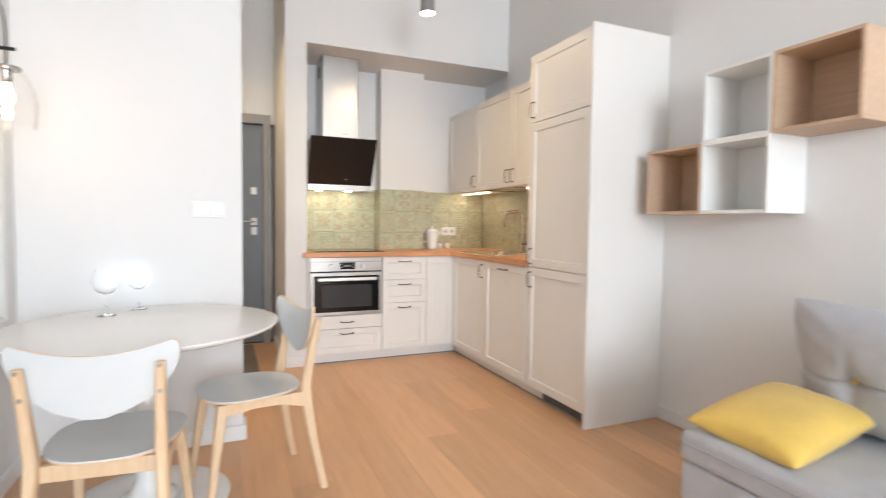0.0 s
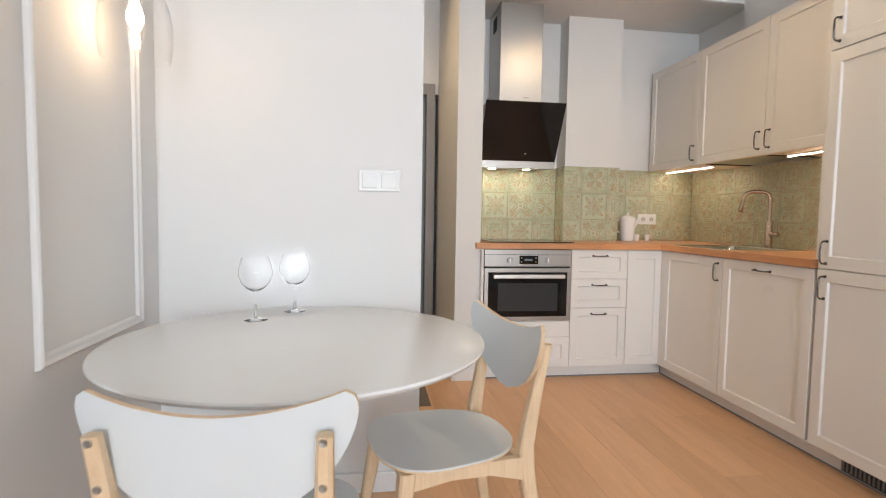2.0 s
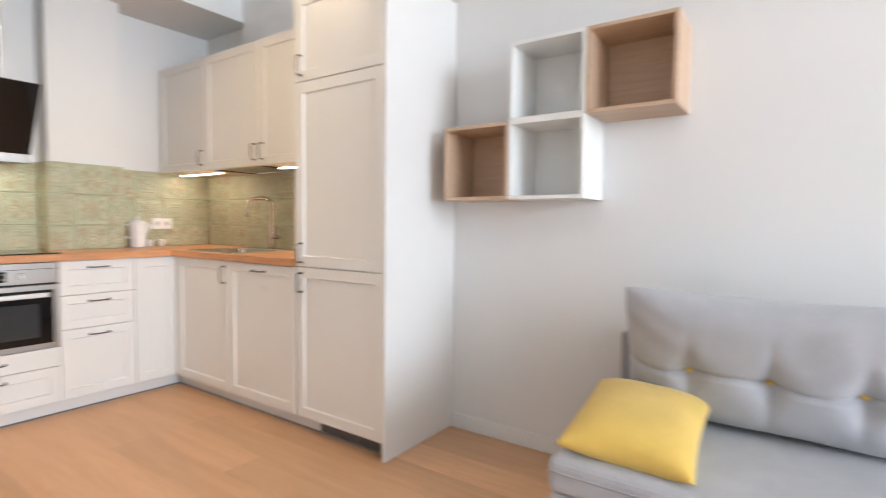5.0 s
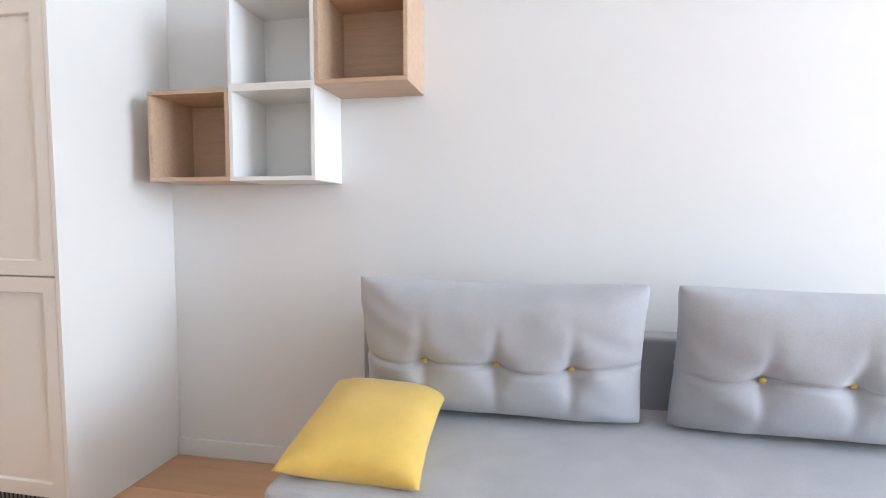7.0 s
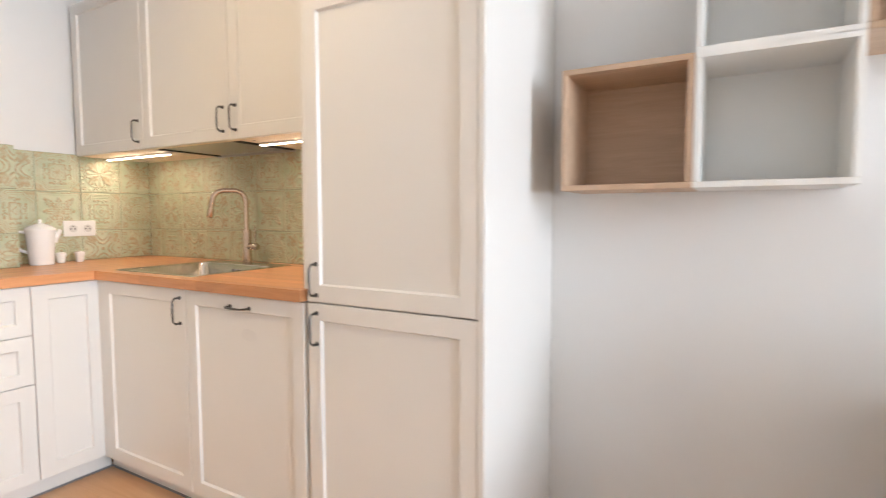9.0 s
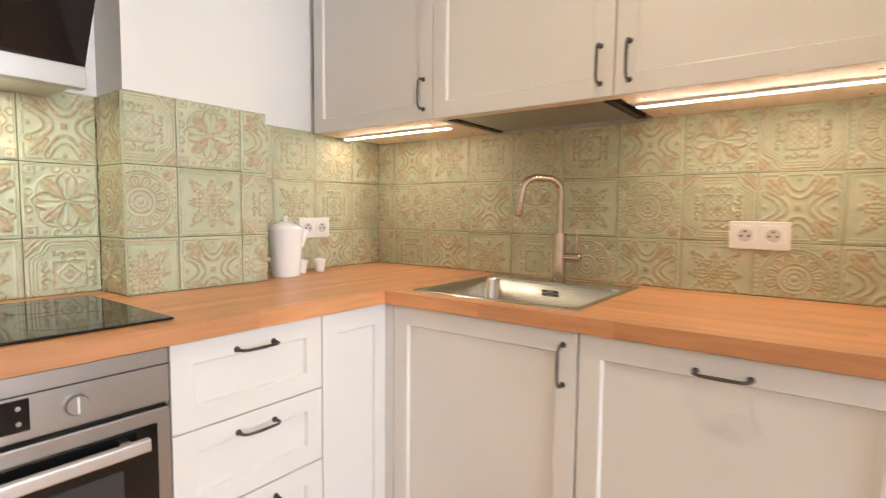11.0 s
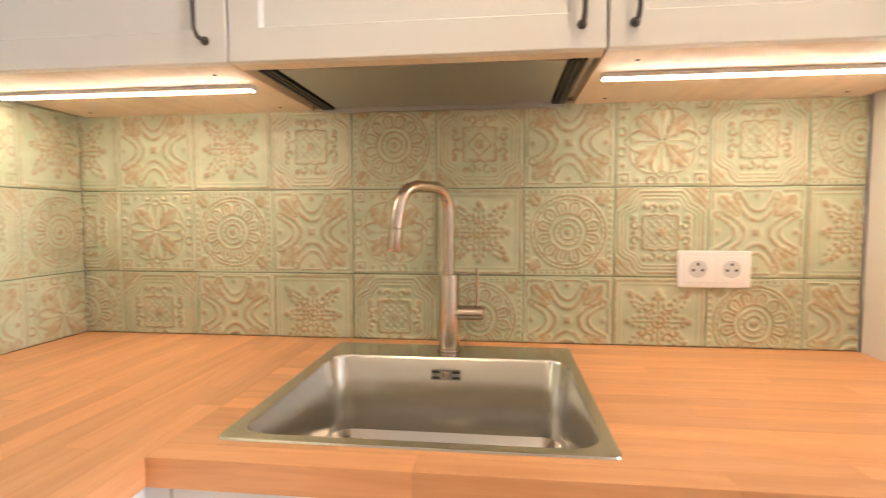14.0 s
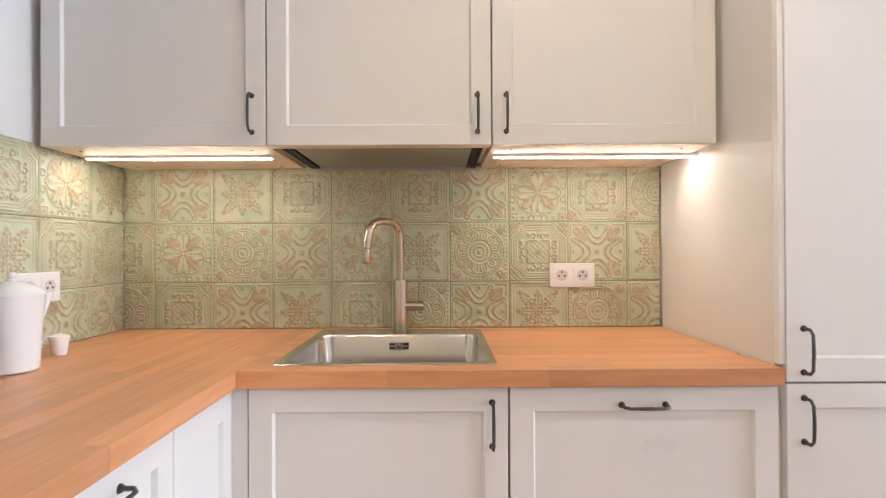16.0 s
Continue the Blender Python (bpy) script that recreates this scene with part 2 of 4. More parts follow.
slab("floor_base", LW - 0.2, 0.2, BACK - 0.2, 0.6, -0.12, -0.014, M_DARK, "dark subfloor beneath the oak planks", "floor")
slab("ceiling", LW - 0.2, 0.2, BACK - 0.2, 0.6, CEIL, CEIL + 0.12, M_CEIL, "high flat white painted ceiling", "ceiling")
SOFA_W = -0.060     # face of the thicker wall behind the sofa
slab("wall_east", 0.010, 0.20, -2.4775, 0.6, -0.014, CEIL, M_WALL, "smooth white painted wall behind the sink")
slab("wall_east_sofa", SOFA_W, 0.20, BACK - 0.2, -2.478, -0.014, CEIL, M_WALL, "smooth white painted wall behind the sofa")
slab("wall_east_upper", SOFA_W, 0.0095, -2.4775, -0.581, 2.290, CEIL, M_WALL, "white painted wall above the kitchen cabinets")
slab("wall_west", LW - 0.20, LW, BACK - 0.2, 0.6, -0.014, CEIL, M_WALL, "white painted wall with raised panel mouldings")
slab("wall_north", -2.045, 0.010, 0.010, 0.20, -0.014, CEIL, M_WALL, "white painted wall at the back of the kitchen niche")
slab("wall_column", -1.152, -0.726, -0.163, 0.010, -0.014, SOFFIT, M_WALL, "white painted chimney breast beside the hood")
slab("wall_stub", -2.045, -1.88, NICHE, 0.010, -0.014, SOFFIT, M_WALL, "narrow white wall end beside the kitchen niche")
slab("wall_header", -2.045, 0.010, NICHE, 0.010, SOFFIT, CEIL, M_WALL, "white lowered beam over the kitchen niche")
slab("wall_partition", LW, PART_X, PART_Y, PART_Y + 0.12, -0.014, CEIL, M_WALL, "white painted partition wall behind the dining table")
# entrance wall with a door opening
DX0, DX1, DH = -2.95, -2.045, 2.09
slab("wall_entrance", LW, DX0, HALL, HALL + 0.2, -0.014, CEIL, M_WALL, "white painted hall wall beside the entrance door")
slab("wall_entrance_top", DX0, -2.045, HALL, HALL + 0.2, DH, CEIL, M_WALL, "white painted hall wall above the entrance door")
slab("wall_hall_side", -2.045, -1.95, 0.20, HALL + 0.2, -0.014, CEIL, M_WALL, "white painted hall side wall")
slab("wall_outer", LW - 0.2, -1.95, HALL + 0.2, HALL + 0.26, -0.014, CEIL, M_WALL, "plain wall closing the hall behind the door")
# window wall with two tall openings
for i, (a, b) in enumerate(((LW, -3.24), (-2.20, -2.07), (-0.88, 0.010))):
    slab("wall_south", a, b, BACK - 0.2, BACK, -0.014, CEIL, M_WALL, "white painted pier between the windows")
for a, b in ((-3.24, -2.20), (-2.07, -0.88)):
    slab("wall_south_sill", a, b, BACK - 0.2, BACK, -0.014, 0.6, M_WALL, "white painted wall under the window")
    slab("wall_south_lintel", a, b, BACK - 0.2, BACK, 3.0, CEIL, M_WALL, "white painted wall over the window")

# ---- trim ----
def baseboard(x0, x1, y0, y1, label="white painted baseboard along the wall"):
    bm = box_bm(x0, x1, y0, y1, 0.0, 0.08, 0.004, 2)
    return tagged(part("baseboard", bm, M_TRIM), label, "baseboard", kind="structure")


baseboard(SOFA_W - 0.016, SOFA_W - 0.0005, -3.30, -2.4785)
baseboard(SOFA_W - 0.016, SOFA_W - 0.0005, BACK + 0.001, -3.302)
baseboard(LW + 0.0005, LW + 0.016, BACK + 0.001, PART_Y - 0.018)
baseboard(LW + 0.001, PART_X + 0.0005, PART_Y - 0.016, PART_Y - 0.0005)
baseboard(PART_X + 0.0005, PART_X + 0.015, PART_Y - 0.016, PART_Y + 0.12)
baseboard(-2.061, -2.0455, NICHE - 0.016, HALL - 0.07)
baseboard(-2.0445, -1.885, NICHE - 0.016, NICHE - 0.0005)


def moulding(y0, y1, z0, z1):
    """A raised picture-frame moulding on the panelled wall."""
    own = bmesh.new()
    w, prof = 0.034, [(0.0, 0.0), (0.004, 0.012), (0.010, 0.016), (0.018, 0.011), (0.028, 0.009), (0.034, 0.0)]
    rings = []
    for cy, cz in ((y0, z0), (y1, z0), (y1, z1), (y0, z1)):
        sy = 1 if cy == y0 else -1
        sz = 1 if cz == z0 else -1
        rings.append([own.verts.new((LW + 0.0005 + d, cy + sy * o, cz + sz * o)) for o, d in prof])
    for k in range(4):
        a, b = rings[k], rings[(k + 1) % 4]
        for j in range(len(prof) - 1):
            own.faces.new((a[j], a[j + 1], b[j + 1], b[j]))
    bmesh.ops.recalc_face_normals(own, faces=own.faces[:])
    return tagged(part("wall_moulding", own, M_WALL), "white raised rectangular moulding frame on the wall", "moulding", "wall mouldings", "structure")


moulding(-2.605, -2.055, 0.716, 2.75)
moulding(-3.76, -2.785, 0.716, 2.75)
moulding(-5.05, -3.94, 0.716, 2.75)

# ---- kitchen fronts ----
FR = 0.020


def shaker_bm(w, h, stile=0.072, t=FR):
    """A framed front: local x across, z up, its face towards -y, its back at y = 0."""
    bm = box_bm(0.0015, w - 0.0015, -t, 0, 0.0015, h - 0.0015, 0.0015, 1)
    bm.faces.ensure_lookup_table()
    f = max((q for q in bm.faces if q.normal.y < -0.9), key=lambda q: q.calc_area())
    s = min(stile, w * 0.3, h * 0.34)
    bmesh.ops.inset_region(bm, faces=[f], thickness=s, depth=0)
    bmesh.ops.inset_region(bm, faces=[f], thickness=0.007, depth=-0.009)
    return bm


def handle_bm(length, upright):
    """A bow handle with small rosettes, standing off a front at y = 0."""
    h, off = length / 2, 0.030
    pts = [(0, 0, -h), (0, -off * 0.7, -h), (0, -off, -h + 0.010), (0, -off - 0.002, 0), (0, -off, h - 0.010), (0, -off * 0.7, h), (0, 0, h)]
    bm = tube_bm(pts, [0.0046, 0.0038, 0.0034, 0.0040, 0.0034, 0.0038, 0.0046], 8)
    for z in (-h, h):
        lathe_bm([(0, 0), (0.0075, 0), (0.0068, 0.003), (0, 0.004)], 12, bm)
        vs = bm.verts[:][-(12 * 2 + 2):]
        for v in vs:
            v.co = Vector((v.co.x, -v.co.z, v.co.y + z))
    bmesh.ops.recalc_face_normals(bm, faces=bm.faces[:])
    if not upright:
        bmesh.ops.rotate(bm, verts=bm.verts[:], matrix=Matrix.Rotation(radians(90), 3, 'Y'))
    return bm


def front(name, parent, x, z, w, h, hx=None, hz=None, upright=True, stile=0.072, y=0.0, length=0.098):
    d = part(name, shaker_bm(w, h, stile), M_LACQ, parent, "", pose(x, y, z))
    if hx is not None:
        k = part("handle", handle_bm(length, upright), M_HANDLE, d, "dark pewter bow handle", pose(hx, -FR, hz))
        smooth(k)
    return d


def run_x(x):      # on the back wall, facing the room
    return pose(x, -0.598, 0)


def run_y(y, back=-0.598):      # on the sink wall, facing the room
    return pose(back, y, 0, 0, 0, -90)


DEEP = 0.56
def carcass(parent, w, z0, z1, depth=DEEP, name="body"):
    return part(name, box_bm(0.0005, w - 0.0005, 0.0005, depth, z0, z1), M_CARC, parent, "white board cabinet body")


PL = 0.085         # height of the plinth
# drawers beside the oven
c = thing("drawer_cabinet", "white framed kitchen drawer unit with three drawers", "cabinet", run_x(-1.262), "base cabinets")
carcass(c, 0.40, PL, 0.88, 0.34)
for z, h in ((PL, 0.40), (PL + 0.40, 0.197), (PL + 0.597, 0.197)):
    front("drawer_front", c, 0, z, 0.40, h, 0.20, h - 0.040, False)
# corner filler front
c = thing("corner_filler", "narrow white framed corner front without handle", "cabinet", run_x(-0.862), "base cabinets")
part("panel", shaker_bm(0.262, 0.794, 0.085), M_LACQ, c, "", pose(0, 0, PL))
part("body", box_bm(0.001, 0.255, 0.0005, 0.30, PL, 0.88), M_CARC, c, "white board cabinet body")
# oven housing
c = thing("oven_cabinet", "white base cabinet housing the oven over two drawers", "cabinet", run_x(-1.862), "base cabinets")
carcass(c, 0.60, PL, 0.40, 0.46)
front("drawer_front", c, 0, PL, 0.60, 0.205, 0.30, 0.165, False)
part("drawer_front", box_bm(0.0015, 0.5985, -FR, 0, PL + 0.207, PL + 0.313, 0.002), M_LACQ, c)
smooth(part("handle", handle_bm(0.098, False), M_HANDLE, c, "dark pewter bow handle", pose(0.30, -FR, PL + 0.262)))
part("side_panel", box_bm(-0.016, -0.001, -FR, 0.45, 0.0, 0.88), M_LACQ, c, "white end panel")

# oven
o = thing("oven", "stainless steel built-in oven with black glass door", "oven", run_x(-1.862))
part("body", box_bm(0.004, 0.596, 0.001, 0.45, 0.405, 0.878), M_DARK, o, "dark oven housing")
part("control_panel", box_bm(0.003, 0.597, -0.022, 0.0, 0.765, 0.878, 0.002), M_STEELH, o, "brushed steel control panel")
part("trim_strip", box_bm(0.003, 0.597, -0.024, 0.0, 0.843, 0.8435 + 0.002), M_DARK, o)
door = part("door", box_bm(0.003, 0.597, -0.024, 0.0, 0.405, 0.756, 0.003), M_STEELH, o, "brushed steel door frame")
part("window", box_bm(0.030, 0.570, -0.027, -0.0245, 0.432, 0.728, 0.001), M_BGLASS, door, "black glass oven window")
part("inner_window", box_bm(0.095, 0.505, -0.0282, -0.0272, 0.470, 0.655, 0.0004), plain("oven_inner", (0.05, 0.052, 0.055), 0.08, 0, bump=0), door, "grey inner window")
bar = box_bm(0.058, 0.542, -0.066, -0.050, 0.690, 0.716, 0.004)
for x in (0.085, 0.500):
    box_bm(x, x + 0.018, -0.052, -0.026, 0.697, 0.709, 0.001, 1, bar)
part("handle", bar, plain("satin_handle", (0.74, 0.74, 0.73), 0.35, 0.85, bump=0.02), door, "satin metal bar handle")
for x in (0.172, 0.432):
    k = part("knob", lathe_bm([(0, 0), (0.019, 0), (0.019, 0.012), (0.017, 0.016), (0, 0.016)], 28), M_STEEL, o, "round steel knob", pose(x, -0.022, 0.808, 90))
    part("pointer", box_bm(-0.002, 0.002, -0.015, 0.015, 0.0162, 0.0185, 0.0004), M_PLASTIC, k)
d = part("display", box_bm(0.238, 0.366, -0.0245, -0.0222, 0.782, 0.838, 0.001), M_BGLASS, o, "black glass clock display")
part("digits", box_bm(0.272, 0.326, -0.0255, -0.0246, 0.803, 0.817), plain("lcd", (0.16, 0.18, 0.20), 0.3, bump=0), d)
for k in range(2):
    for x in (0.252, 0.350):
        part("button", lathe_bm([(0, 0), (0.0045, 0), (0.004, 0.0015), (0, 0.0016)], 10), M_STEEL, d, "", pose(x, -0.0246, 0.797 + 0.026 * k, 90))

# sink cabinet and dishwasher front, seen along the sink wall
c = thing("sink_cabinet", "white framed base cabinet with one door under the sink", "cabinet", run_y(-0.655), "base cabinets")
part("filler", box_bm(-0.0362, -0.001, -0.018, 0.010, PL, 0.88), M_LACQ, c, "narrow white filler strip")
carcass(c, 0.581, PL, 0.72, 0.54)
front("door", c, 0, PL, 0.581, 0.794, 0.581 - 0.036, 0.710, True)
c = thing("dishwasher", "dishwasher behind a white framed front", "dishwasher", run_y(-1.238), "base cabinets")
carcass(c, 0.604, PL, 0.875)
dw = front("door", c, 0, PL, 0.604, 0.794, 0.30, 0.752, False)
# thin oval disc on the door, slightly darker than the lacquer
oval_mark = part("sticker", lathe_bm([(0, 0), (0.040, 0), (0.040, 0.0004), (0, 0.0004)], 28), plain("oval_tone", (0.775, 0.76, 0.738), 0.3, bump=0), dw, "faint oval disc, slightly darker than the door", pose(0.335, -FR + 0.0085, 0.655, 90) @ Matrix.Diagonal((1.0, 0.55, 1, 1)))

# tall cabinet
c = thing("tall_cabinet", "tall white framed cabinet with three doors beside the worktop", "cabinet", run_y(-1.8435))
carcass(c, 0.614, PL, 2.262, 0.59)
part("side_panel", box_bm(0.001, 0.014, -FR + 0.002, 0.585, 0.925, 2.270), M_LACQ, c, "white end panel above the worktop")
front("door", c, 0.014, PL, 0.60, 0.797, 0.040, 0.716, True)
front("door", c, 0.014, 0.884, 0.60, 0.944, 0.040, 0.072, True)
front("door", c, 0.014, 1.830, 0.60, 0.435, 0.040, 0.082, True)
part("end_panel", box_bm(0.6145, 0.633, -FR - 0.002, 0.606, 0.0, 2.282, 0.001, 1), M_LACQ, c, "full height white end panel")

# plinths
pl = tagged(part("plinth", box_bm(-1.862, -0.560, -0.556, -0.540, 0.0, PL - 0.004, 0.001, 1), M_LACQ), "white plinth under the base cabinets", "plinth")
part("seal", box_bm(-1.862, -0.560, -0.5605, -0.5565, 0.0, 0.008), M_PLINTH, pl, "grey floor seal")
pl = tagged(part("plinth", box_bm(-0.556, -0.540, -2.440, -0.561, 0.0, PL - 0.004, 0.001, 1), M_LACQ), "white plinth under the sink cabinets", "plinth")
part("seal", box_bm(-0.5605, -0.5565, -2.440, -0.562, 0.0, 0.008), M_PLINTH, pl, "grey floor seal")
vent = thing("plinth_vent", "dark slotted vent grille in the plinth", "vent", pose(-0.558, -1.98, 0, 0, 0, -90))
part("backing", box_bm(0, 0.44, -0.003, 0.0, 0.012, 0.074), M_DARK, vent)
for k in range(22):
    part("slat", box_bm(0.006 + k * 0.0196, 0.014 + k * 0.0196, -0.006, -0.003, 0.018, 0.068), M_PLINTH, vent)

# upper cabinets
UZ, UH = 1.466, 0.770
for i in range(3):
    lab = ("white framed upper cabinet in the corner", "white framed upper cabinet above the sink", "white framed upper cabinet beside the tall cabinet")[i]
    c = thing("wall_cabinet", lab, "cabinet", run_y(-0.018 - 0.604 * i, -0.372), "upper cabinets")
    part("body", box_bm(0.001, 0.602, 0.0005, 0.372, UZ + 0.018, UZ + UH), M_CARC, c, "white board cabinet body")
    front("door", c, 0, UZ, 0.603, UH, (0.603 - 0.038, 0.603 - 0.038, 0.038)[i], 0.086, True)
    if i != 1:
        part("underside", box_bm(0.001, 0.602, 0.0005, 0.372, UZ + 0.002, UZ + 0.0178, 0.001, 1), M_PALE, c, "warm birch-coloured underside board")
        for x in (0.06, 0.54):
            for y in (0.05, 0.32):
                part("screw", lathe_bm([(0, 0), (0.004, 0), (0.003, -0.001), (0, -0.001)], 8), M_DARK, c, "", pose(x, y, UZ + 0.0018))
    else:
        part("rail", box_bm(0.001, 0.602, 0.0005, 0.030, UZ + 0.002, UZ + 0.0178), M_PALE, c)

for y0, y1 in ((-0.045, -0.590), (-1.245, -1.838)):
    s = thing("led_strip", "slim warm white LED strip lamp under the cabinet", "lamp", pose(-0.245, (y0 + y1) / 2, UZ + 0.0015), "under cabinet lamps")
    L = abs(y1 - y0) / 2
    part("profile", box_bm(-0.010, 0.010, -L, L, -0.008, 0.0), M_PLASTIC, s, "white aluminium profile")
    part("diffuser", box_bm(-0.008, 0.008, -L + 0.002, L - 0.002, -0.0105, -0.0082), M_LED, s, "glowing white diffuser")
    for e in (-1, 1):
        part("end_cap", box_bm(-0.0105, 0.0105, min(e * L, e * (L + 0.002)), max(e * L, e * (L + 0.002)), -0.0095, 0.0), M_PLASTIC, s, "white end cap")

v = thing("built_in_extractor", "steel built-in extractor with black rails under the cabinet", "extractor", pose(-0.190, -0.927, UZ))
part("housing", box_bm(-0.150, 0.180, -0.278, 0.278, 0.030, 0.2), M_DARK, v, "dark extractor housing")
part("filter_panel", box_bm(-0.138, 0.172, -0.248, 0.248, 0.004, 0.012, 0.002), M_STEELH, v, "smooth reflective steel panel")
for s in (-1, 1):
    for k in range(3):
        part("rail", box_bm(-0.150, 0.180, s * (0.252 + k * 0.010), s * (0.258 + k * 0.010), 0.0, 0.030), M_BLACK, v)
part("back_trim", box_bm(0.173, 0.183, -0.280, 0.280, -0.006, 0.028, 0.001, 1), M_STEEL, v)

# ---- cooker hood ----
hd = thing("cooker_hood", "steel chimney hood with slanted black glass front", "hood", pose(-1.545, 0, 0))
HW = 0.282
bm = bmesh.new()
prof = [(-0.215, 1.500), (-0.43, 1.884), (-0.445, 1.878), (-0.238, 1.496)]
a = [bm.verts.new((-HW, y, z)) for y, z in prof]
b = [bm.verts.new((HW, y, z)) for y, z in prof]
for k in range(4):
    bm.faces.new((a[k], a[(k + 1) % 4], b[(k + 1) % 4], b[k]))
bm.faces.new(a[::-1]); bm.faces.new(b)
bmesh.ops.recalc_face_normals(bm, faces=bm.faces[:])
part("glass_front", bm, M_BGLASS, hd, "black glass slanted front")
bm = bmesh.new()
prof = [(-0.002, 1.455), (-0.205, 1.455), (-0.215, 1.497), (-0.41, 1.872), (-0.002, 1.872)]
a = [bm.verts.new((-HW + 0.012, y, z)) for y, z in prof]
b = [bm.verts.new((HW - 0.012, y, z)) for y, z in prof]
for k in range(5):
    bm.faces.new((a[k], a[(k + 1) % 5], b[(k + 1) % 5], b[k]))
bm.faces.new(a[::-1]); bm.faces.new(b)
bmesh.ops.recalc_face_normals(bm, faces=bm.faces[:])
part("housing", bm, plain("hood_side", (0.62, 0.61, 0.60), 0.4, 0.6, bump=0.02), hd, "light steel hood body")
part("lower_lip", box_bm(-HW + 0.002, HW - 0.002, -0.252, -0.216, 1.444, 1.496, 0.002), M_STEELH, hd, "brushed steel lower lip")
ch = part("chimney", box_bm(-0.168, 0.138, -0.335, -0.002, 1.874, SOFFIT - 0.001, 0.003), M_STEEL, hd, "tall brushed steel chimney cover")
part("vent_slots", box_bm(-0.1705, -0.1685, -0.22, -0.12, 2.42, 2.52), M_DARK, ch, "dark vent slots")
part("badge", box_bm(0.0, 0.045, -0.3368, -0.3352, 1.925, 1.931), M_PLINTH, ch, "small grey badge")
part("sensor", box_bm(0.045, 0.053, -0.272, -0.262, 1.545, 1.549), M_PLASTIC, hd)
for x in (-0.16, 0.10):
    l = part("lamp", lathe_bm([(0, 0), (0.030, 0), (0.030, 0.006), (0, 0.006)], 20), M_STEEL, hd, "round lamp ring", pose(x, -0.130, 1.4485))
    part("lens", lathe_bm([(0, 0), (0.024, 0), (0.024, 0.002), (0, 0.002)], 20), M_SPOT, l, "glowing lamp lens", pose(0, 0, -0.0025))

# ---- worktop, hob, sink ----
wt = thing("worktop", "oiled beech butcher-block worktop running round the corner", "worktop")
STAVES = []


def staves(x0, x1, y0, y1, along, skip=None):
    """Glued beech staves, each with its own tone, laid between the given edges."""
    rng = random.Random(5 if along == "x" else 8)
    w = 0.0423
    lo, hi = (y0, y1) if along == "x" else (x0, x1)
    n = max(1, round((hi - lo) / w))
    w = (hi - lo) / n
    a, b = (x0, x1) if along == "x" else (y0, y1)
    for r in range(n):
        p = a - rng.uniform(0.0, 0.4)
        while p < b:
            q = p + rng.uniform(0.32, 0.62)
            s, e = max(a, p), min(b, q)
            if b - e < 0.06:
                e = b
            if e - s > 0.02:
                bx = (s, e, lo + r * w, lo + (r + 1) * w) if along == "x" else (lo + r * w, lo + (r + 1) * w, s, e)
                STAVES.append((bx, along))
            p = q if e < b else b + 1


def stave_objects(parent):
    for (x0, x1, y0, y1), along in STAVES:
        cells = [(x0, x1, y0, y1)]
        sx0, sx1, sy0, sy1 = SINK_HOLE
        if x0 < sx1 and x1 > sx0 and y0 < sy1 and y1 > sy0:
            cells = [(x0, x1, y0, min(y1, sy0)), (x0, x1, max(y0, sy1), y1), (x0, min(x1, sx0), max(y0, sy0), min(y1, sy1)), (max(x0, sx1), x1, max(y0, sy0), min(y1, sy1))]
        for a0, a1, b0, b1 in cells:
            if a1 - a0 < 0.004 or b1 - b0 < 0.004:
                continue
            lx, ly = (a1 - a0) / 2, (b1 - b0) / 2
            if along == "x":
                bm = box_bm(-lx, lx, -ly, ly, WT - 0.038, WT, 0.0004, 1)
                m = pose((a0 + a1) / 2, (b0 + b1) / 2, 0)
            else:
                bm = box_bm(-ly, ly, -lx, lx, WT - 0.038, WT, 0.0004, 1)
                m = pose((a0 + a1) / 2, (b0 + b1) / 2, 0, 0, 0, 90)
            part("stave", bm, M_BEECH, parent, "", m)


SINK_HOLE = (-0.562, -0.155, -1.204, -0.706)
staves(-1.914, -0.0005, -0.635, -0.173, "x")
staves(-1.914, -1.1595, -0.173, -0.0005, "x")
staves(-0.7185, -0.0005, -0.173, -0.0005, "x")
staves(-0.635, -0.0005, -1.8425, -0.6355, "y")

hob = thing("induction_hob", "black glass induction hob set into the beech worktop", "hob", pose(-1.515, -0.330, WT))
part("glass", box_bm(-0.290, 0.290, -0.235, 0.235, 0.0008, 0.0065, 0.002), M_BGLASS, hob, "black ceramic glass plate")
for x, y, r in ((-0.14, 0.10, 0.09), (0.14, 0.10, 0.075), (-0.14, -0.11, 0.075), (0.14, -0.11, 0.09)):
    bm = lathe_bm([(r, 0.0066), (r + 0.0015, 0.0069), (r + 0.003, 0.0066)], 40)
    part("zone_ring", bm, plain("zone_print", (0.022, 0.022, 0.024), 0.12, bump=0), hob, "faint printed cooking zone ring", pose(x, y, 0))


def rounded(x0, x1, y0, y1, r, n=6):
    out = []
    for cx, cy, a in ((x1 - r, y1 - r, 0), (x0 + r, y1 - r, 90), (x0 + r, y0 + r, 180), (x1 - r, y0 + r, 270)):
        for k in range(n + 1):
            t = radians(a + 90 * k / n)
            out.append((cx + r * math.cos(t), cy + r * math.sin(t)))
    return out


def loft_bm(loops, cap_end=True, cap_start=False):
    bm = bmesh.new()
    rings = [[bm.verts.new(p) for p in lp] for lp in loops]
    n = len(rings[0])
    for a, b in zip(rings, rings[1:]):
        for k in range(n):
            bm.faces.new((a[k], a[(k + 1) % n], b[(k + 1) % n], b[k]))
    if cap_end:
        bm.faces.new(rings[-1])
    if cap_start:
        bm.faces.new(rings[0][::-1])
    bmesh.ops.recalc_face_normals(bm, faces=bm.faces[:])
    return bm


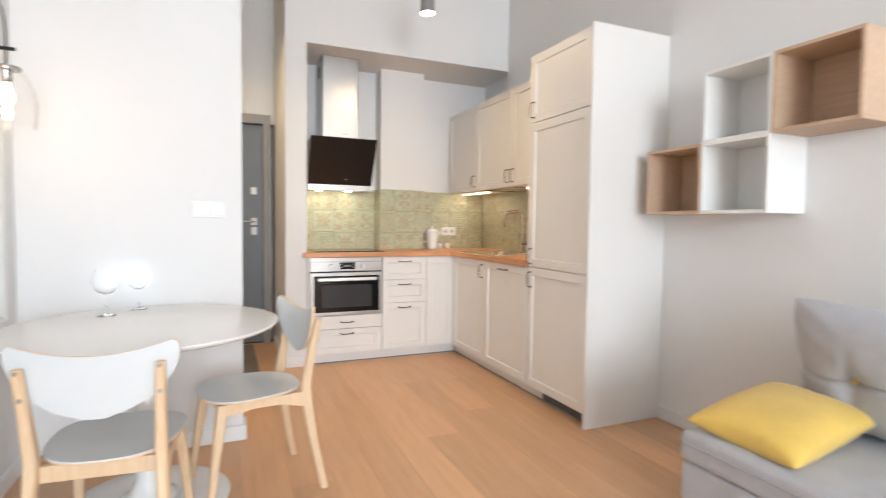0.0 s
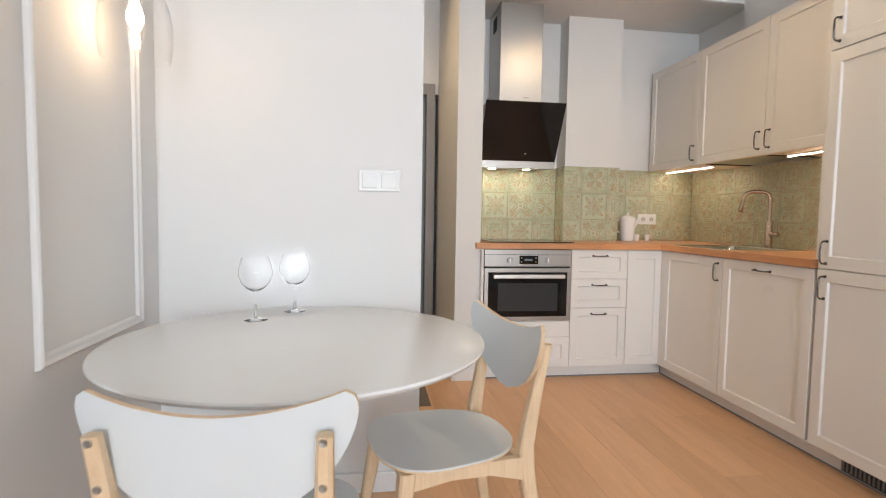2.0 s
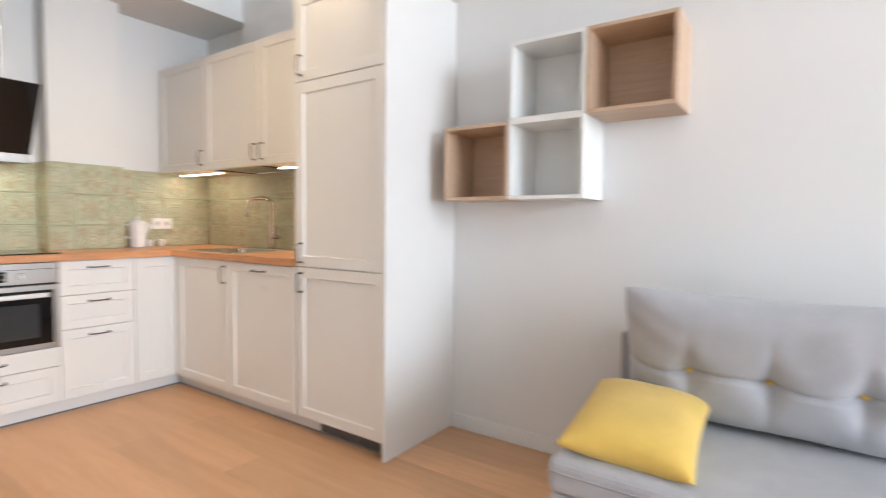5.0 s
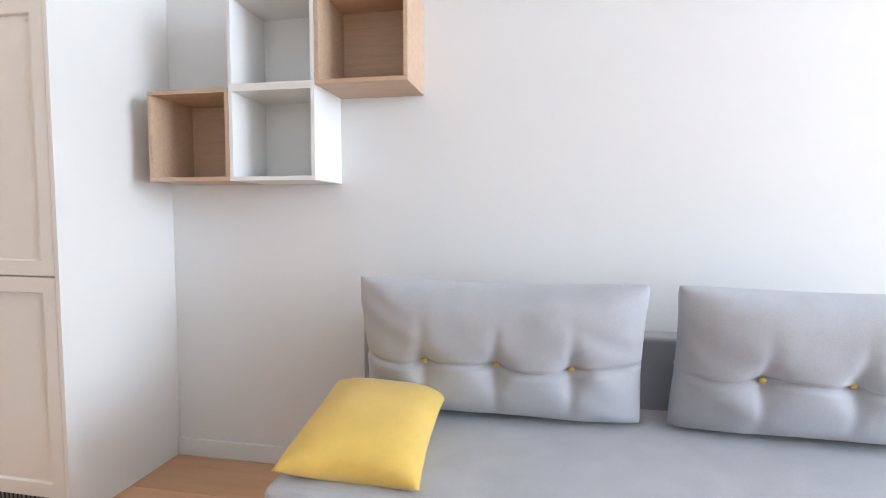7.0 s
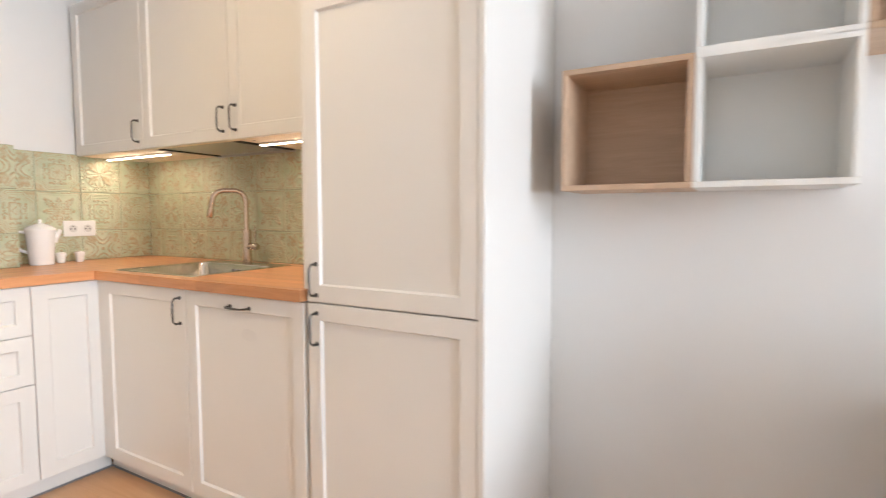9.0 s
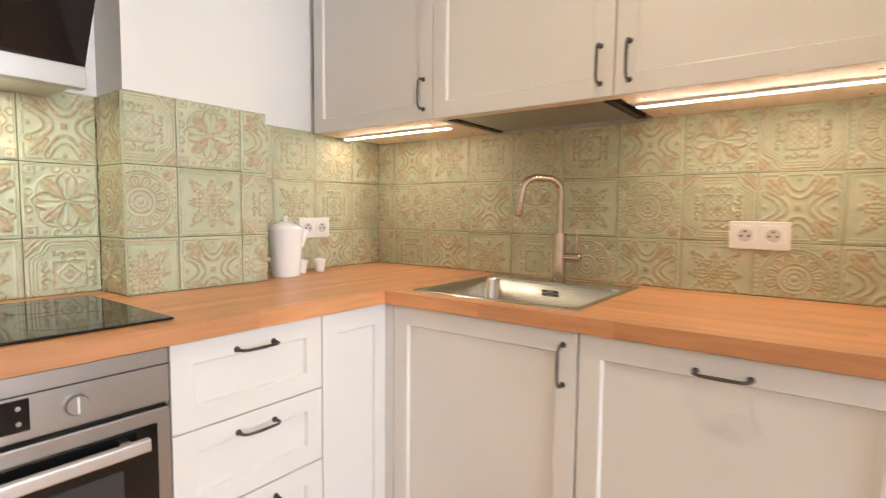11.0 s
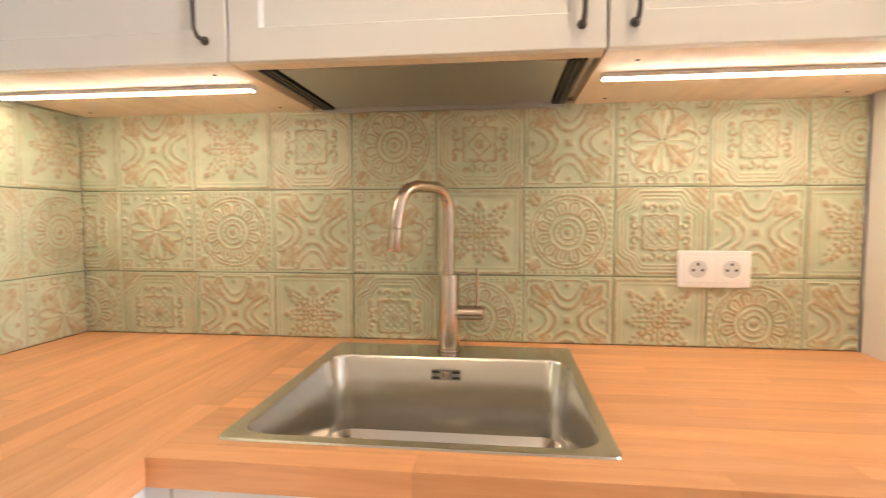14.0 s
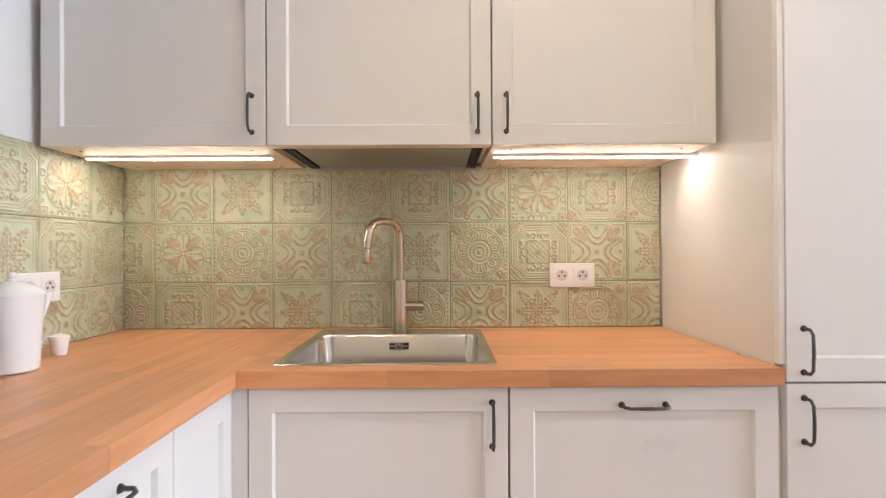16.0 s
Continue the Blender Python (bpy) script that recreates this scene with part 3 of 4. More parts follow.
M_SINK = plain("sink_steel", (0.62, 0.59, 0.54), 0.22, 1.0, vary=0.03, scale=2, fine=90, stretch=(1, 0.05, 1), bump=0.012, rvary=0.03)
sk = thing("sink", "square stainless steel sink bowl set into the worktop", "sink", pose(-0.318, -0.955, WT))
ox, oy = 0.262, 0.262


def lp(x0, x1, y0, y1, r, z):
    return [(x, y, z) for x, y in rounded(x0, x1, y0, y1, r)]


loops = [lp(-ox, ox, -oy, oy, 0.012, 0.0006), lp(-ox + 0.001, ox - 0.001, -oy + 0.001, oy - 0.001, 0.012, 0.0035), lp(-ox + 0.004, ox - 0.004, -oy + 0.004, oy - 0.004, 0.012, 0.004),
         lp(-ox + 0.021, ox - 0.098, -oy + 0.017, oy - 0.017, 0.045, 0.0025), lp(-ox + 0.025, ox - 0.102, -oy + 0.021, oy - 0.021, 0.042, -0.004),
         lp(-ox + 0.030, ox - 0.108, -oy + 0.026, oy - 0.026, 0.042, -0.155), lp(-ox + 0.048, ox - 0.126, -oy + 0.044, oy - 0.044, 0.030, -0.172)]
smooth(part("bowl", loft_bm(loops), M_SINK, sk, "brushed steel bowl with flat rim"), 40)
part("drain", lathe_bm([(0, 0.0005), (0.034, 0.0005), (0.040, 0.002), (0.042, 0.0005)], 28), M_STEEL, sk, "round steel drain", pose(-0.03, 0, -0.172))
ov = part("overflow", box_bm(-0.0015, 0.0, -0.030, 0.030, -0.011, 0.011), M_STEEL, sk, "overflow plate with slots", pose(ox - 0.108, 0, -0.032))
part("screw", lathe_bm([(0, 0.003), (0.006, 0.002), (0.0075, 0.0)], 16), M_CHROME, ov, "small centre screw", pose(-0.0016, 0, 0, 0, -90))
for dy in (-0.021, 0.021):
    for dz in (-0.006, 0.006):
        part("slot", box_bm(-0.0025, -0.0015, dy - 0.008, dy + 0.008, dz - 0.0025, dz + 0.0025), M_DARK, ov)

fc = thing("kitchen_tap", "brushed warm nickel kitchen tap with bent spout", "tap", pose(-0.098, -0.955, WT + 0.004))
smooth(part("base", lathe_bm([(0, 0), (0.0255, 0), (0.0255, 0.004), (0.0225, 0.006), (0.0225, 0.160), (0.021, 0.166), (0, 0.166)], 28), M_CHROME, fc, "cylindrical tap body"))
# the spout leaves along a slanted line towards the corner
sp = [(0, 0, 0.16), (0, 0, 0.30), (-0.004, 0, 0.324), (-0.018, 0, 0.342), (-0.042, 0, 0.352), (-0.10, 0, 0.352), (-0.126, 0, 0.344), (-0.143, 0, 0.326), (-0.150, 0, 0.300), (-0.156, 0, 0.268)]
part("spout", tube_bm(sp, 0.0125, 16), M_CHROME, fc, "bent round spout", pose(0, 0, 0, 0, 0, -35))
part("spray_head", tube_bm([(-0.156, 0, 0.266), (-0.162, 0, 0.226), (-0.163, 0, 0.222)], [0.0135, 0.0145, 0.012], 16), M_CHROME, fc, "pull-out spray head", pose(0, 0, 0, 0, 0, -35))
lv = part("lever", tube_bm([(0, 0.0, 0.082), (0, -0.072, 0.082), (0, -0.076, 0.082)], [0.0165, 0.0165, 0.013], 18), M_CHROME, fc, "side lever barrel")
part("pin", tube_bm([(0, -0.060, 0.092), (0, -0.061, 0.180)], 0.0035, 8), M_CHROME, lv, "thin lever pin")
for o_ in (fc.children):
    smooth(o_)


def socket(name, m, label):
    s = thing(name, label, "socket", m, "wall sockets")
    part("frame", box_bm(-0.077, 0.077, -0.009, 0.0, -0.041, 0.041, 0.003), M_PLASTIC, s, "white double frame")
    for x in (-0.0355, 0.0355):
        f = part("insert", lathe_bm([(0.029, 0.0), (0.0285, 0.0025), (0.0205, 0.0025), (0.019, -0.006), (0, -0.006)], 28), M_PLASTIC, s, "round socket well", pose(x, -0.0092, 0, 90))
        part("cover", box_bm(x - 0.030, x + 0.030, -0.0105, -0.0091, -0.030, 0.030, 0.0006, 1), M_PLASTIC, s, "square cover plate")
        # flat disc, the shade of the well put into its grey colour
        part("recess", lathe_bm([(0, 0), (0.0195, 0), (0.0195, 0.0006), (0, 0.0006)], 28), plain("socket_shade", (0.62, 0.61, 0.60), 0.4, bump=0), s, "round socket well", pose(x, -0.0106, 0, 90))
        for dx, dz in ((-0.0095, -0.002), (0.0095, -0.002), (0, 0.011)):
            part("pin_hole", lathe_bm([(0, 0), (0.0032, 0), (0.0032, 0.0006), (0, 0.0006)], 10), M_DARK, s, "", pose(x + dx, -0.0116, dz, 90))
    return s


socket("double_socket", pose(-0.0035, -1.535, 1.098, 0, 0, -90), "white double wall socket on the green tiles")
socket("double_socket", pose(-0.388, -0.0035, 1.090), "white double wall socket beside the jug")

# jug and cups
jug = thing("jug", "white porcelain coffee jug with lid and curved handle", "jug", pose(-0.618, -0.132, WT))
smooth(part("body", lathe_bm([(0, 0.001), (0.046, 0.001), (0.049, 0.004), (0.052, 0.05), (0.056, 0.11), (0.060, 0.155), (0.062, 0.172), (0.058, 0.172), (0.050, 0.10), (0, 0.02)], 36), M_PORC, jug, "tapered porcelain body"))
smooth(part("lid", lathe_bm([(0.063, 0.170), (0.060, 0.178), (0.046, 0.188), (0.024, 0.197), (0.010, 0.201), (0.007, 0.206), (0.009, 0.213), (0.006, 0.220), (0, 0.221)], 32), M_PORC, jug, "domed lid with a knob"))
part("handle", tube_bm([(0.058, 0, 0.158), (0.085, 0, 0.162), (0.104, 0, 0.150), (0.108, 0, 0.128), (0.098, 0, 0.098), (0.078, 0, 0.072), (0.051, 0, 0.062)], 0.0075, 10), M_PORC, jug, "curved handle", pose(0, 0, 0, 0, 0, 150))
part("spout", tube_bm([(-0.050, 0, 0.110), (-0.066, 0, 0.145), (-0.078, 0, 0.170)], [0.014, 0.012, 0.009], 10), M_PORC, jug, "short spout", pose(0, 0, 0, 0, 0, 160))
for o_ in jug.children:
    smooth(o_, 50)
for x, y in ((-0.520, -0.095), (-0.440, -0.105)):
    cp = tagged(part("egg_cup", lathe_bm([(0, 0.001), (0.015, 0.001), (0.017, 0.006), (0.020, 0.028), (0.024, 0.046), (0.024, 0.050), (0.017, 0.053), (0.006, 0.056), (0, 0.057)], 24), M_PORC), "small white porcelain shaker on the worktop", "shaker", "small shakers")
    cp.location = (x, y, WT)
    smooth(cp, 50)

# ---- living side ----
CUBE = 0.349


def cube_shelf(y, z, mat_, lab):
    c = thing("wall_shelf_cube", lab, "shelf", pose(SOFA_W - 0.0005, y, z, 0, 0, -90), "wall shelf cubes")
    s, d, t = CUBE, 0.250, 0.016
    part("top", box_bm(0.0005, s - 0.0005, -d, -0.0005, s - t, s - 0.0005, 0.0008, 1), mat_, c)
    part("bottom", box_bm(0.0005, s - 0.0005, -d, -0.0005, 0.0005, t, 0.0008, 1), mat_, c)
    part("side", box_bm(0.0005, t, -d, -0.0005, t + 0.0002, s - t - 0.0002, 0.0008, 1), mat_, c)
    part("side", box_bm(s - t, s - 0.0005, -d, -0.0005, t + 0.0002, s - t - 0.0002, 0.0008, 1), mat_, c)
    part("back", box_bm(t + 0.0002, s - t - 0.0002, -0.010, -0.003, t + 0.0002, s - t - 0.0002), mat_, c)


BY, BZ = -2.580, 1.227
M_CUBEW = plain("white_foil", (0.86, 0.865, 0.85), 0.4, vary=0.015, bump=0.01)
cube_shelf(BY, BZ, M_OAKBOX, "empty pale oak open cube shelf on the wall")
cube_shelf(BY - CUBE - 0.001, BZ, M_CUBEW, "empty white open cube shelf beside an oak one")
cube_shelf(BY - CUBE - 0.001, BZ + CUBE - 0.004, M_CUBEW, "empty white open cube shelf above another")
cube_shelf(BY - 2 * CUBE - 0.002, BZ + CUBE - 0.004, M_OAKBOX, "empty pale oak open cube shelf beside a white one")


def fabric(name, col, fine=420.0, bump=0.25):
    m, nt, b = nodes_of(name)
    co = coords(nt)
    wv = put(nt, "ShaderNodeTexNoise", Scale=fine, Detail=2.0)
    sl = put(nt, "ShaderNodeTexNoise", Scale=9.0, Detail=4.0)
    nt.links.new(co, wv.inputs["Vector"])
    nt.links.new(co, sl.inputs["Vector"])
    a = ramp(nt, sl.outputs[0], [(0.3, tuple(c * 0.93 for c in col)), (0.7, tuple(min(1, c * 1.05) for c in col))])
    g = ramp(nt, wv.outputs[0], [(0.3, (0.86, 0.86, 0.86)), (0.7, (1.08, 1.08, 1.08))])
    nt.links.new(mixcol(nt, 1.0, a.outputs[0], g.outputs[0], 'MULTIPLY'), b.inputs["Base Color"])
    b.inputs["Roughness"].default_value = 0.9
    b.inputs["Sheen Weight"].default_value = 0.25
    bumped(nt, b, wv.outputs[0], bump, 0.002)
    return m


M_GREY = fabric("grey_cloth", (0.46, 0.465, 0.495))
M_GREYD = fabric("grey_cloth_dark", (0.36, 0.36, 0.385))
M_YEL = fabric("yellow_cloth", (0.78, 0.53, 0.12), 500)


def cushion_bm(w, h, t, buttons=(), nu=84, nv=56, pinch=0.06, seed=1, fold=0.0, ears=1.6, full=(2.6, 2.6), blunt=0.0):
    """A filled cushion: local x across, z up, thickness along y, with tufted buttons on its -y face."""
    bm = bmesh.new()
    faces = {}
    for side in (-1, 1):
        for i in range(nu + 1):
            for j in range(nv + 1):
                u, v = 2 * i / nu - 1, 2 * j / nv - 1
                edge = (i in (0, nu)) or (j in (0, nv))
                if edge and side == 1:
                    faces[side, i, j] = faces[-1, i, j]
                    continue
                th = (max(0, 1 - abs(u) ** full[0]) * max(0, 1 - abs(v) ** full[1])) ** 0.5
                x = u * w / 2 * (1 - pinch * (1 - v * v) * abs(u) ** 3 * 0.5)
                z = v * h / 2 * (1 - pinch * ears * (1 - u * u) * abs(v) ** 3 * 0.5)
                x, z = x * (1 - 0.05 * blunt * abs(u * v) ** 6), z * (1 - 0.09 * blunt * abs(u * v) ** 6)
                y = side * t / 2 * th
                y += 0.006 * th * noise.noise(Vector((x * 7 + seed, z * 7, side * 3.0)))
                if side == -1:
                    for bx, bz in buttons:
                        d2 = ((x - bx) / 0.050) ** 2 + ((z - bz) / 0.050) ** 2
                        y += 0.030 * math.exp(-d2)
                        y += 0.011 * math.exp(-((x - bx) / 0.020) ** 2) * math.exp(-((z - bz) / 0.13) ** 2)
                    if buttons:
                        y += 0.018 * math.exp(-((z - buttons[0][1] - 0.010 * math.sin(x * 13 + seed)) / 0.009) ** 2)
                        y += 0.003 * abs(u) ** 2 * math.sin(z * 60 + x * 25 + 3 * noise.noise(Vector((x * 5, z * 5, seed))))
                    y += fold * math.sin(x * 30 + z * 22 + seed) * abs(u) ** 3
                faces[side, i, j] = bm.verts.new((x, y, z))
    for side in (-1, 1):
        for i in range(nu):
            for j in range(nv):
                q = [faces[side, i, j], faces[side, i + 1, j], faces[side, i + 1, j + 1], faces[side, i, j + 1]]
                bm.faces.new(q if side == -1 else q[::-1])
    for f in bm.faces:
        f.smooth = True
    return bm


SY0, SY1 = -3.395, -5.53
sofa = thing("sofa_bed", "light grey upholstered sofa bed with tufted back cushions and wooden legs", "sofa", pose(-0.050, -0.022, 0))
part("seat_base", box_bm(-0.885, -0.03, SY1, SY0, 0.150, 0.300, 0.018, 3), M_GREY, sofa, "grey fabric sofa base")
part("mattress", box_bm(-0.895, -0.03, SY1 - 0.004, SY0 + 0.004, 0.3005, 0.415, 0.028, 4), M_GREY, sofa, "grey fabric seat mattress")
part("piping", tube_bm([(-0.893, SY0 + 0.002, 0.372), (-0.897, SY0 - 0.05, 0.372), (-0.897, SY1 + 0.05, 0.372)], 0.003, 6), M_GREYD, sofa, "thin seam piping")
part("backrest", box_bm(-0.150, -0.015, SY1, SY0, 0.20, 0.672, 0.016, 3), M_GREYD, sofa, "darker grey fabric backrest panel")
for y in (SY0 - 0.12, SY1 + 0.12):
    for x in (-0.80, -0.12):
        part("leg", lathe_bm([(0, 0.001), (0.016, 0.001), (0.024, 0.149), (0, 0.149)], 18), M_OAK, sofa, "tapered orange-brown wooden leg", pose(x, y, 0))
for k, yc in enumerate((-3.938, -4.950)):
    bt = [(-0.235, -0.015), (0.0, -0.015), (0.235, -0.015)]
    cu = part("back_cushion", cushion_bm(0.945, 0.502, 0.255, bt, 110, 80, 0.07, 3 + k * 7, 0.004, 3.4, (3.8, 3.2), 0.4), M_GREY, sofa, "grey tufted back cushion with yellow buttons", pose(-0.335, yc, 0.655, 0, 0, 0) @ pose(0, 0, 0, 0, -13, 0) @ pose(0, 0, 0, 0, 0, -90))
    for bx, bz in bt:
        part("button", lathe_bm([(0, -0.004), (0.008, -0.002), (0.010, 0.002), (0.006, 0.006), (0, 0.007)], 14), M_YEL, cu, "yellow covered button", pose(bx, -0.080, bz, 90))

pil = tagged(part("throw_pillow", cushion_bm(0.385, 0.50, 0.155, (), 48, 44, 0.13, 11), M_YEL), "mustard yellow throw pillow lying on the sofa seat", "pillow")
pu, pv = Vector((0.05, -1.0, -0.05)).normalized(), Vector((0.97, -0.18, 0.13)).normalized()
pn = pv.cross(pu).normalized()
pv = pu.cross(pn)
pil.matrix_world = Matrix.Translation((-0.675, -3.615, 0.480)) @ Matrix((pu, pn, pv)).transposed().to_4x4()

# ---- dining corner ----
TX, TY, TZ, TR = -2.783, -2.417, 0.742, 0.509
tb = thing("round_table", "white round pedestal dining table with glossy top", "table", pose(TX, TY, 0))
smooth(part("tabletop", lathe_bm([(0, TZ - 0.024), (TR - 0.030, TZ - 0.024), (TR - 0.006, TZ - 0.014), (TR, TZ - 0.006), (TR - 0.002, TZ - 0.001), (TR - 0.006, TZ), (0, TZ)], 96), M_WHITE, tb, "glossy white round top"))
smooth(part("pedestal", lathe_bm([(0.030, 0.022), (0.110, 0.028), (0.070, 0.055), (0.048, 0.11), (0.042, 0.25), (0.045, 0.50), (0.060, 0.62), (0.120, 0.70), (0.20, TZ - 0.0245)], 48), M_WHITE, tb, "flared white pedestal"))
smooth(part("foot", lathe_bm([(0, 0.001), (0.305, 0.001), (0.310, 0.006), (0.300, 0.012), (0.180, 0.020), (0.05, 0.026), (0, 0.026)], 72), M_WHITE, tb, "flat round white foot"))


def bar_bm(pts, w, d, bm=None, bevel=0.006):
    """A squared, softly rounded wooden member along points, w across and d deep at each point."""
    own = bmesh.new()
    rings = []
    for i, p in enumerate(pts):
        ww = w[i] if isinstance(w, (list, tuple)) else w
        dd = d[i] if isinstance(d, (list, tuple)) else d
        c = min(bevel, ww * 0.3, dd * 0.3)
        shp = [(-ww / 2 + c, -dd / 2), (ww / 2 - c, -dd / 2), (ww / 2, -dd / 2 + c), (ww / 2, dd / 2 - c), (ww / 2 - c, dd / 2), (-ww / 2 + c, dd / 2), (-ww / 2, dd / 2 - c), (-ww / 2, -dd / 2 + c)]
        rings.append([own.verts.new((p[0] + a, p[1] + b, p[2])) for a, b in shp])
    for a, b in zip(rings, rings[1:]):
        for k in range(8):
            own.faces.new((a[k], a[(k + 1) % 8], b[(k + 1) % 8], b[k]))
    own.faces.new(rings[0][::-1]); own.faces.new(rings[-1])
    bmesh.ops.recalc_face_normals(own, faces=own.faces[:])
    return joined(bm, own)


def seat_outline(n=56):
    out = []
    for k in range(n):
        t = 2 * math.pi * k / n
        ct, st = math.cos(t), math.sin(t)
        e = 2 / 2.7
        x = 0.194 * math.copysign(abs(ct) ** e, ct)
        y = 0.205 * math.copysign(abs(st) ** e, st)
        x *= 1 + 0.10 * (y / 0.205)
        out.append((x, y))
    return out


def dining_chair(m, label):
    c = thing("dining_chair", label, "chair", m, "chairs round the table")
    zs = 0.450
    o_ = seat_outline()
    loops = [[(x * 0.985, y * 0.985, zs - 0.0115) for x, y in o_], [(x, y, zs - 0.010) for x, y in o_], [(x, y, zs - 0.0045) for x, y in o_]]
    part("seat", loft_bm(loops, False, True), M_BIRCH, c, "birch plywood edge")
    loops = [[(x, y, zs - 0.0044) for x, y in o_], [(x * 0.997, y * 0.997, zs) for x, y in o_], [(x * 0.80, y * 0.80, zs - 0.002) for x, y in o_], [(x * 0.4, y * 0.4, zs - 0.005) for x, y in o_]]
    smooth(part("seat_face", loft_bm(loops), M_SEATW, c, "white veneered seat face"), 50)
    # posts with the backrest
    for s in (-1, 1):
        pts = [(s * 0.195, -0.262, 0.001), (s * 0.180, -0.222, 0.20), (s * 0.170, -0.190, 0.40), (s * 0.168, -0.188, 0.46), (s * 0.172, -0.212, 0.60), (s * 0.178, -0.241, 0.744)]
        p = part("rear_leg", bar_bm(pts, [0.026, 0.030, 0.034, 0.034, 0.030, 0.026], [0.030, 0.036, 0.046, 0.044, 0.034, 0.026]), M_BIRCH, c, "bent birch rear post")
        for z, y in ((0.735, -0.2535), (0.655, -0.2395)):
            part("screw", lathe_bm([(0, 0), (0.007, 0), (0.006, 0.002), (0, 0.0015)], 12), M_STEEL, p, "steel screw", pose(s * (0.177 if z > 0.7 else 0.174), y, z, 90))
        pts = [(s * 0.188, 0.205, 0.001), (s * 0.172, 0.178, 0.22), (s * 0.155, 0.150, 0.405), (s * 0.152, 0.146, 0.436)]
        part("front_leg", bar_bm(pts, [0.026, 0.032, 0.042, 0.042], [0.026, 0.032, 0.042, 0.042]), M_BIRCH, c, "tapered birch front leg")
        # side rail under the seat
        own = bmesh.new()
        ys = [-0.175, -0.08, 0.03, 0.135]
        lo = [0.375, 0.400, 0.402, 0.385]
        r0 = [[own.verts.new((s * (0.175 - 0.02 * k / 3) + dx, ys[k], z)) for dx in (-0.011, 0.011) for z in (lo[k], 0.438)] for k in range(4)]
        for a, b in zip(r0, r0[1:]):
            for p_, q_ in ((0, 1), (1, 3), (3, 2), (2, 0)):
                own.faces.new((a[p_], a[q_], b[q_], b[p_]))
        own.faces.new((r0[0][0], r0[0][1], r0[0][3], r0[0][2])); own.faces.new((r0[3][0], r0[3][2], r0[3][3], r0[3][1]))
        bmesh.ops.recalc_face_normals(own, faces=own.faces[:])
        part("side_rail", own, M_BIRCH, c)
    part("cross_rail", box_bm(-0.150, 0.150, 0.128, 0.150, 0.388, 0.438, 0.003), M_BIRCH, c)
    part("cross_rail", box_bm(-0.165, 0.165, -0.180, -0.158, 0.388, 0.438, 0.003), M_BIRCH, c)
    # curved backrest: wide scooped top, rounded bottom
    def shell(off, scale=1.0):
        nu, nv = 32, 24
        rows = []
        for j in range(nv + 1):
            v = j / nv
            row = []
            half = 0.230 * (1 - (1 - v) ** 2.6) ** 0.62 if v > 0 else 0.02
            half = max(half, 0.03) * (0.93 + 0.07 * v)
            half -= 0.024 * (1 - math.sqrt(max(0.0, 1 - (max(0.0, v - 0.80) / 0.20) ** 2)))
            for i in range(nu + 1):
                u = 2 * i / nu - 1
                x = u * half
                top = 0.768 + 0.036 * abs(u) ** 2.0
                bot = 0.578
                z = bot + (top - bot) * v
                y = -0.222 - 0.10 * (z - 0.62) + 0.62 * x * x
                row.append((x, y + off, z))
            rows.append(row)
        return rows
    t = 0.012
    own = bmesh.new()
    A = [[own.verts.new(p) for p in r] for r in shell(0.0)]
    B = [[own.verts.new(p) for p in r] for r in shell(t)]
    nv, nu = len(A) - 1, len(A[0]) - 1
    for j in range(nv):
        for i in range(nu):
            own.faces.new((A[j][i], A[j][i + 1], A[j + 1][i + 1], A[j + 1][i]))
            own.faces.new((B[j][i], B[j + 1][i], B[j + 1][i + 1], B[j][i + 1]))
    rim = [(0, i) for i in range(nu + 1)] + [(j, nu) for j in range(1, nv + 1)] + [(nv, i) for i in range(nu - 1, -1, -1)] + [(j, 0) for j in range(nv - 1, 0, -1)]
    nface = len(own.faces)
    for (j0, i0), (j1, i1) in zip(rim, rim[1:] + rim[:1]):
        own.faces.new((A[j0][i0], B[j0][i0], B[j1][i1], A[j1][i1]))
    own.faces.ensure_lookup_table()
    for k, f in enumerate(own.faces):
        f.material_index = 1 if k >= nface else 0
    bmesh.ops.recalc_face_normals(own, faces=own.faces[:])
    b = part("backrest", own, M_SEATW, c, "curved white plywood backrest with birch edge")
    b.data.materials.append(M_BIRCH)
    smooth(b, 40)
    return c


ca = dining_chair(pose(-2.820, -2.822, 0, 0, 0, -5.7), "birch dining chair with white seat, back turned to the room")
cb = dining_chair(pose(-2.393, -2.430, 0, 0, 0, 102.6), "birch dining chair with white seat, turned sideways to the table")

for x, y in ((-2.965, -2.165), (-2.863, -2.015)):
    g = tagged(part("wine_glass", lathe_bm([(0, 0.001), (0.037, 0.001), (0.037, 0.0025), (0.012, 0.006), (0.0045, 0.012), (0.0038, 0.085), (0.006, 0.093), (0.026, 0.103), (0.044, 0.122), (0.053, 0.147), (0.053, 0.160), (0.048, 0.184), (0.041, 0.205), (0.0403, 0.205), (0.0473, 0.184), (0.0522, 0.160), (0.0522, 0.147), (0.0432, 0.123), (0.025, 0.1045), (0, 0.097)], 40), M_CRYSTAL), "empty clear wine glass standing on the table", "wine glass", "wine glasses")
    g.location = (x, y, TZ)
    g.visible_shadow = False
    smooth(g, 60)

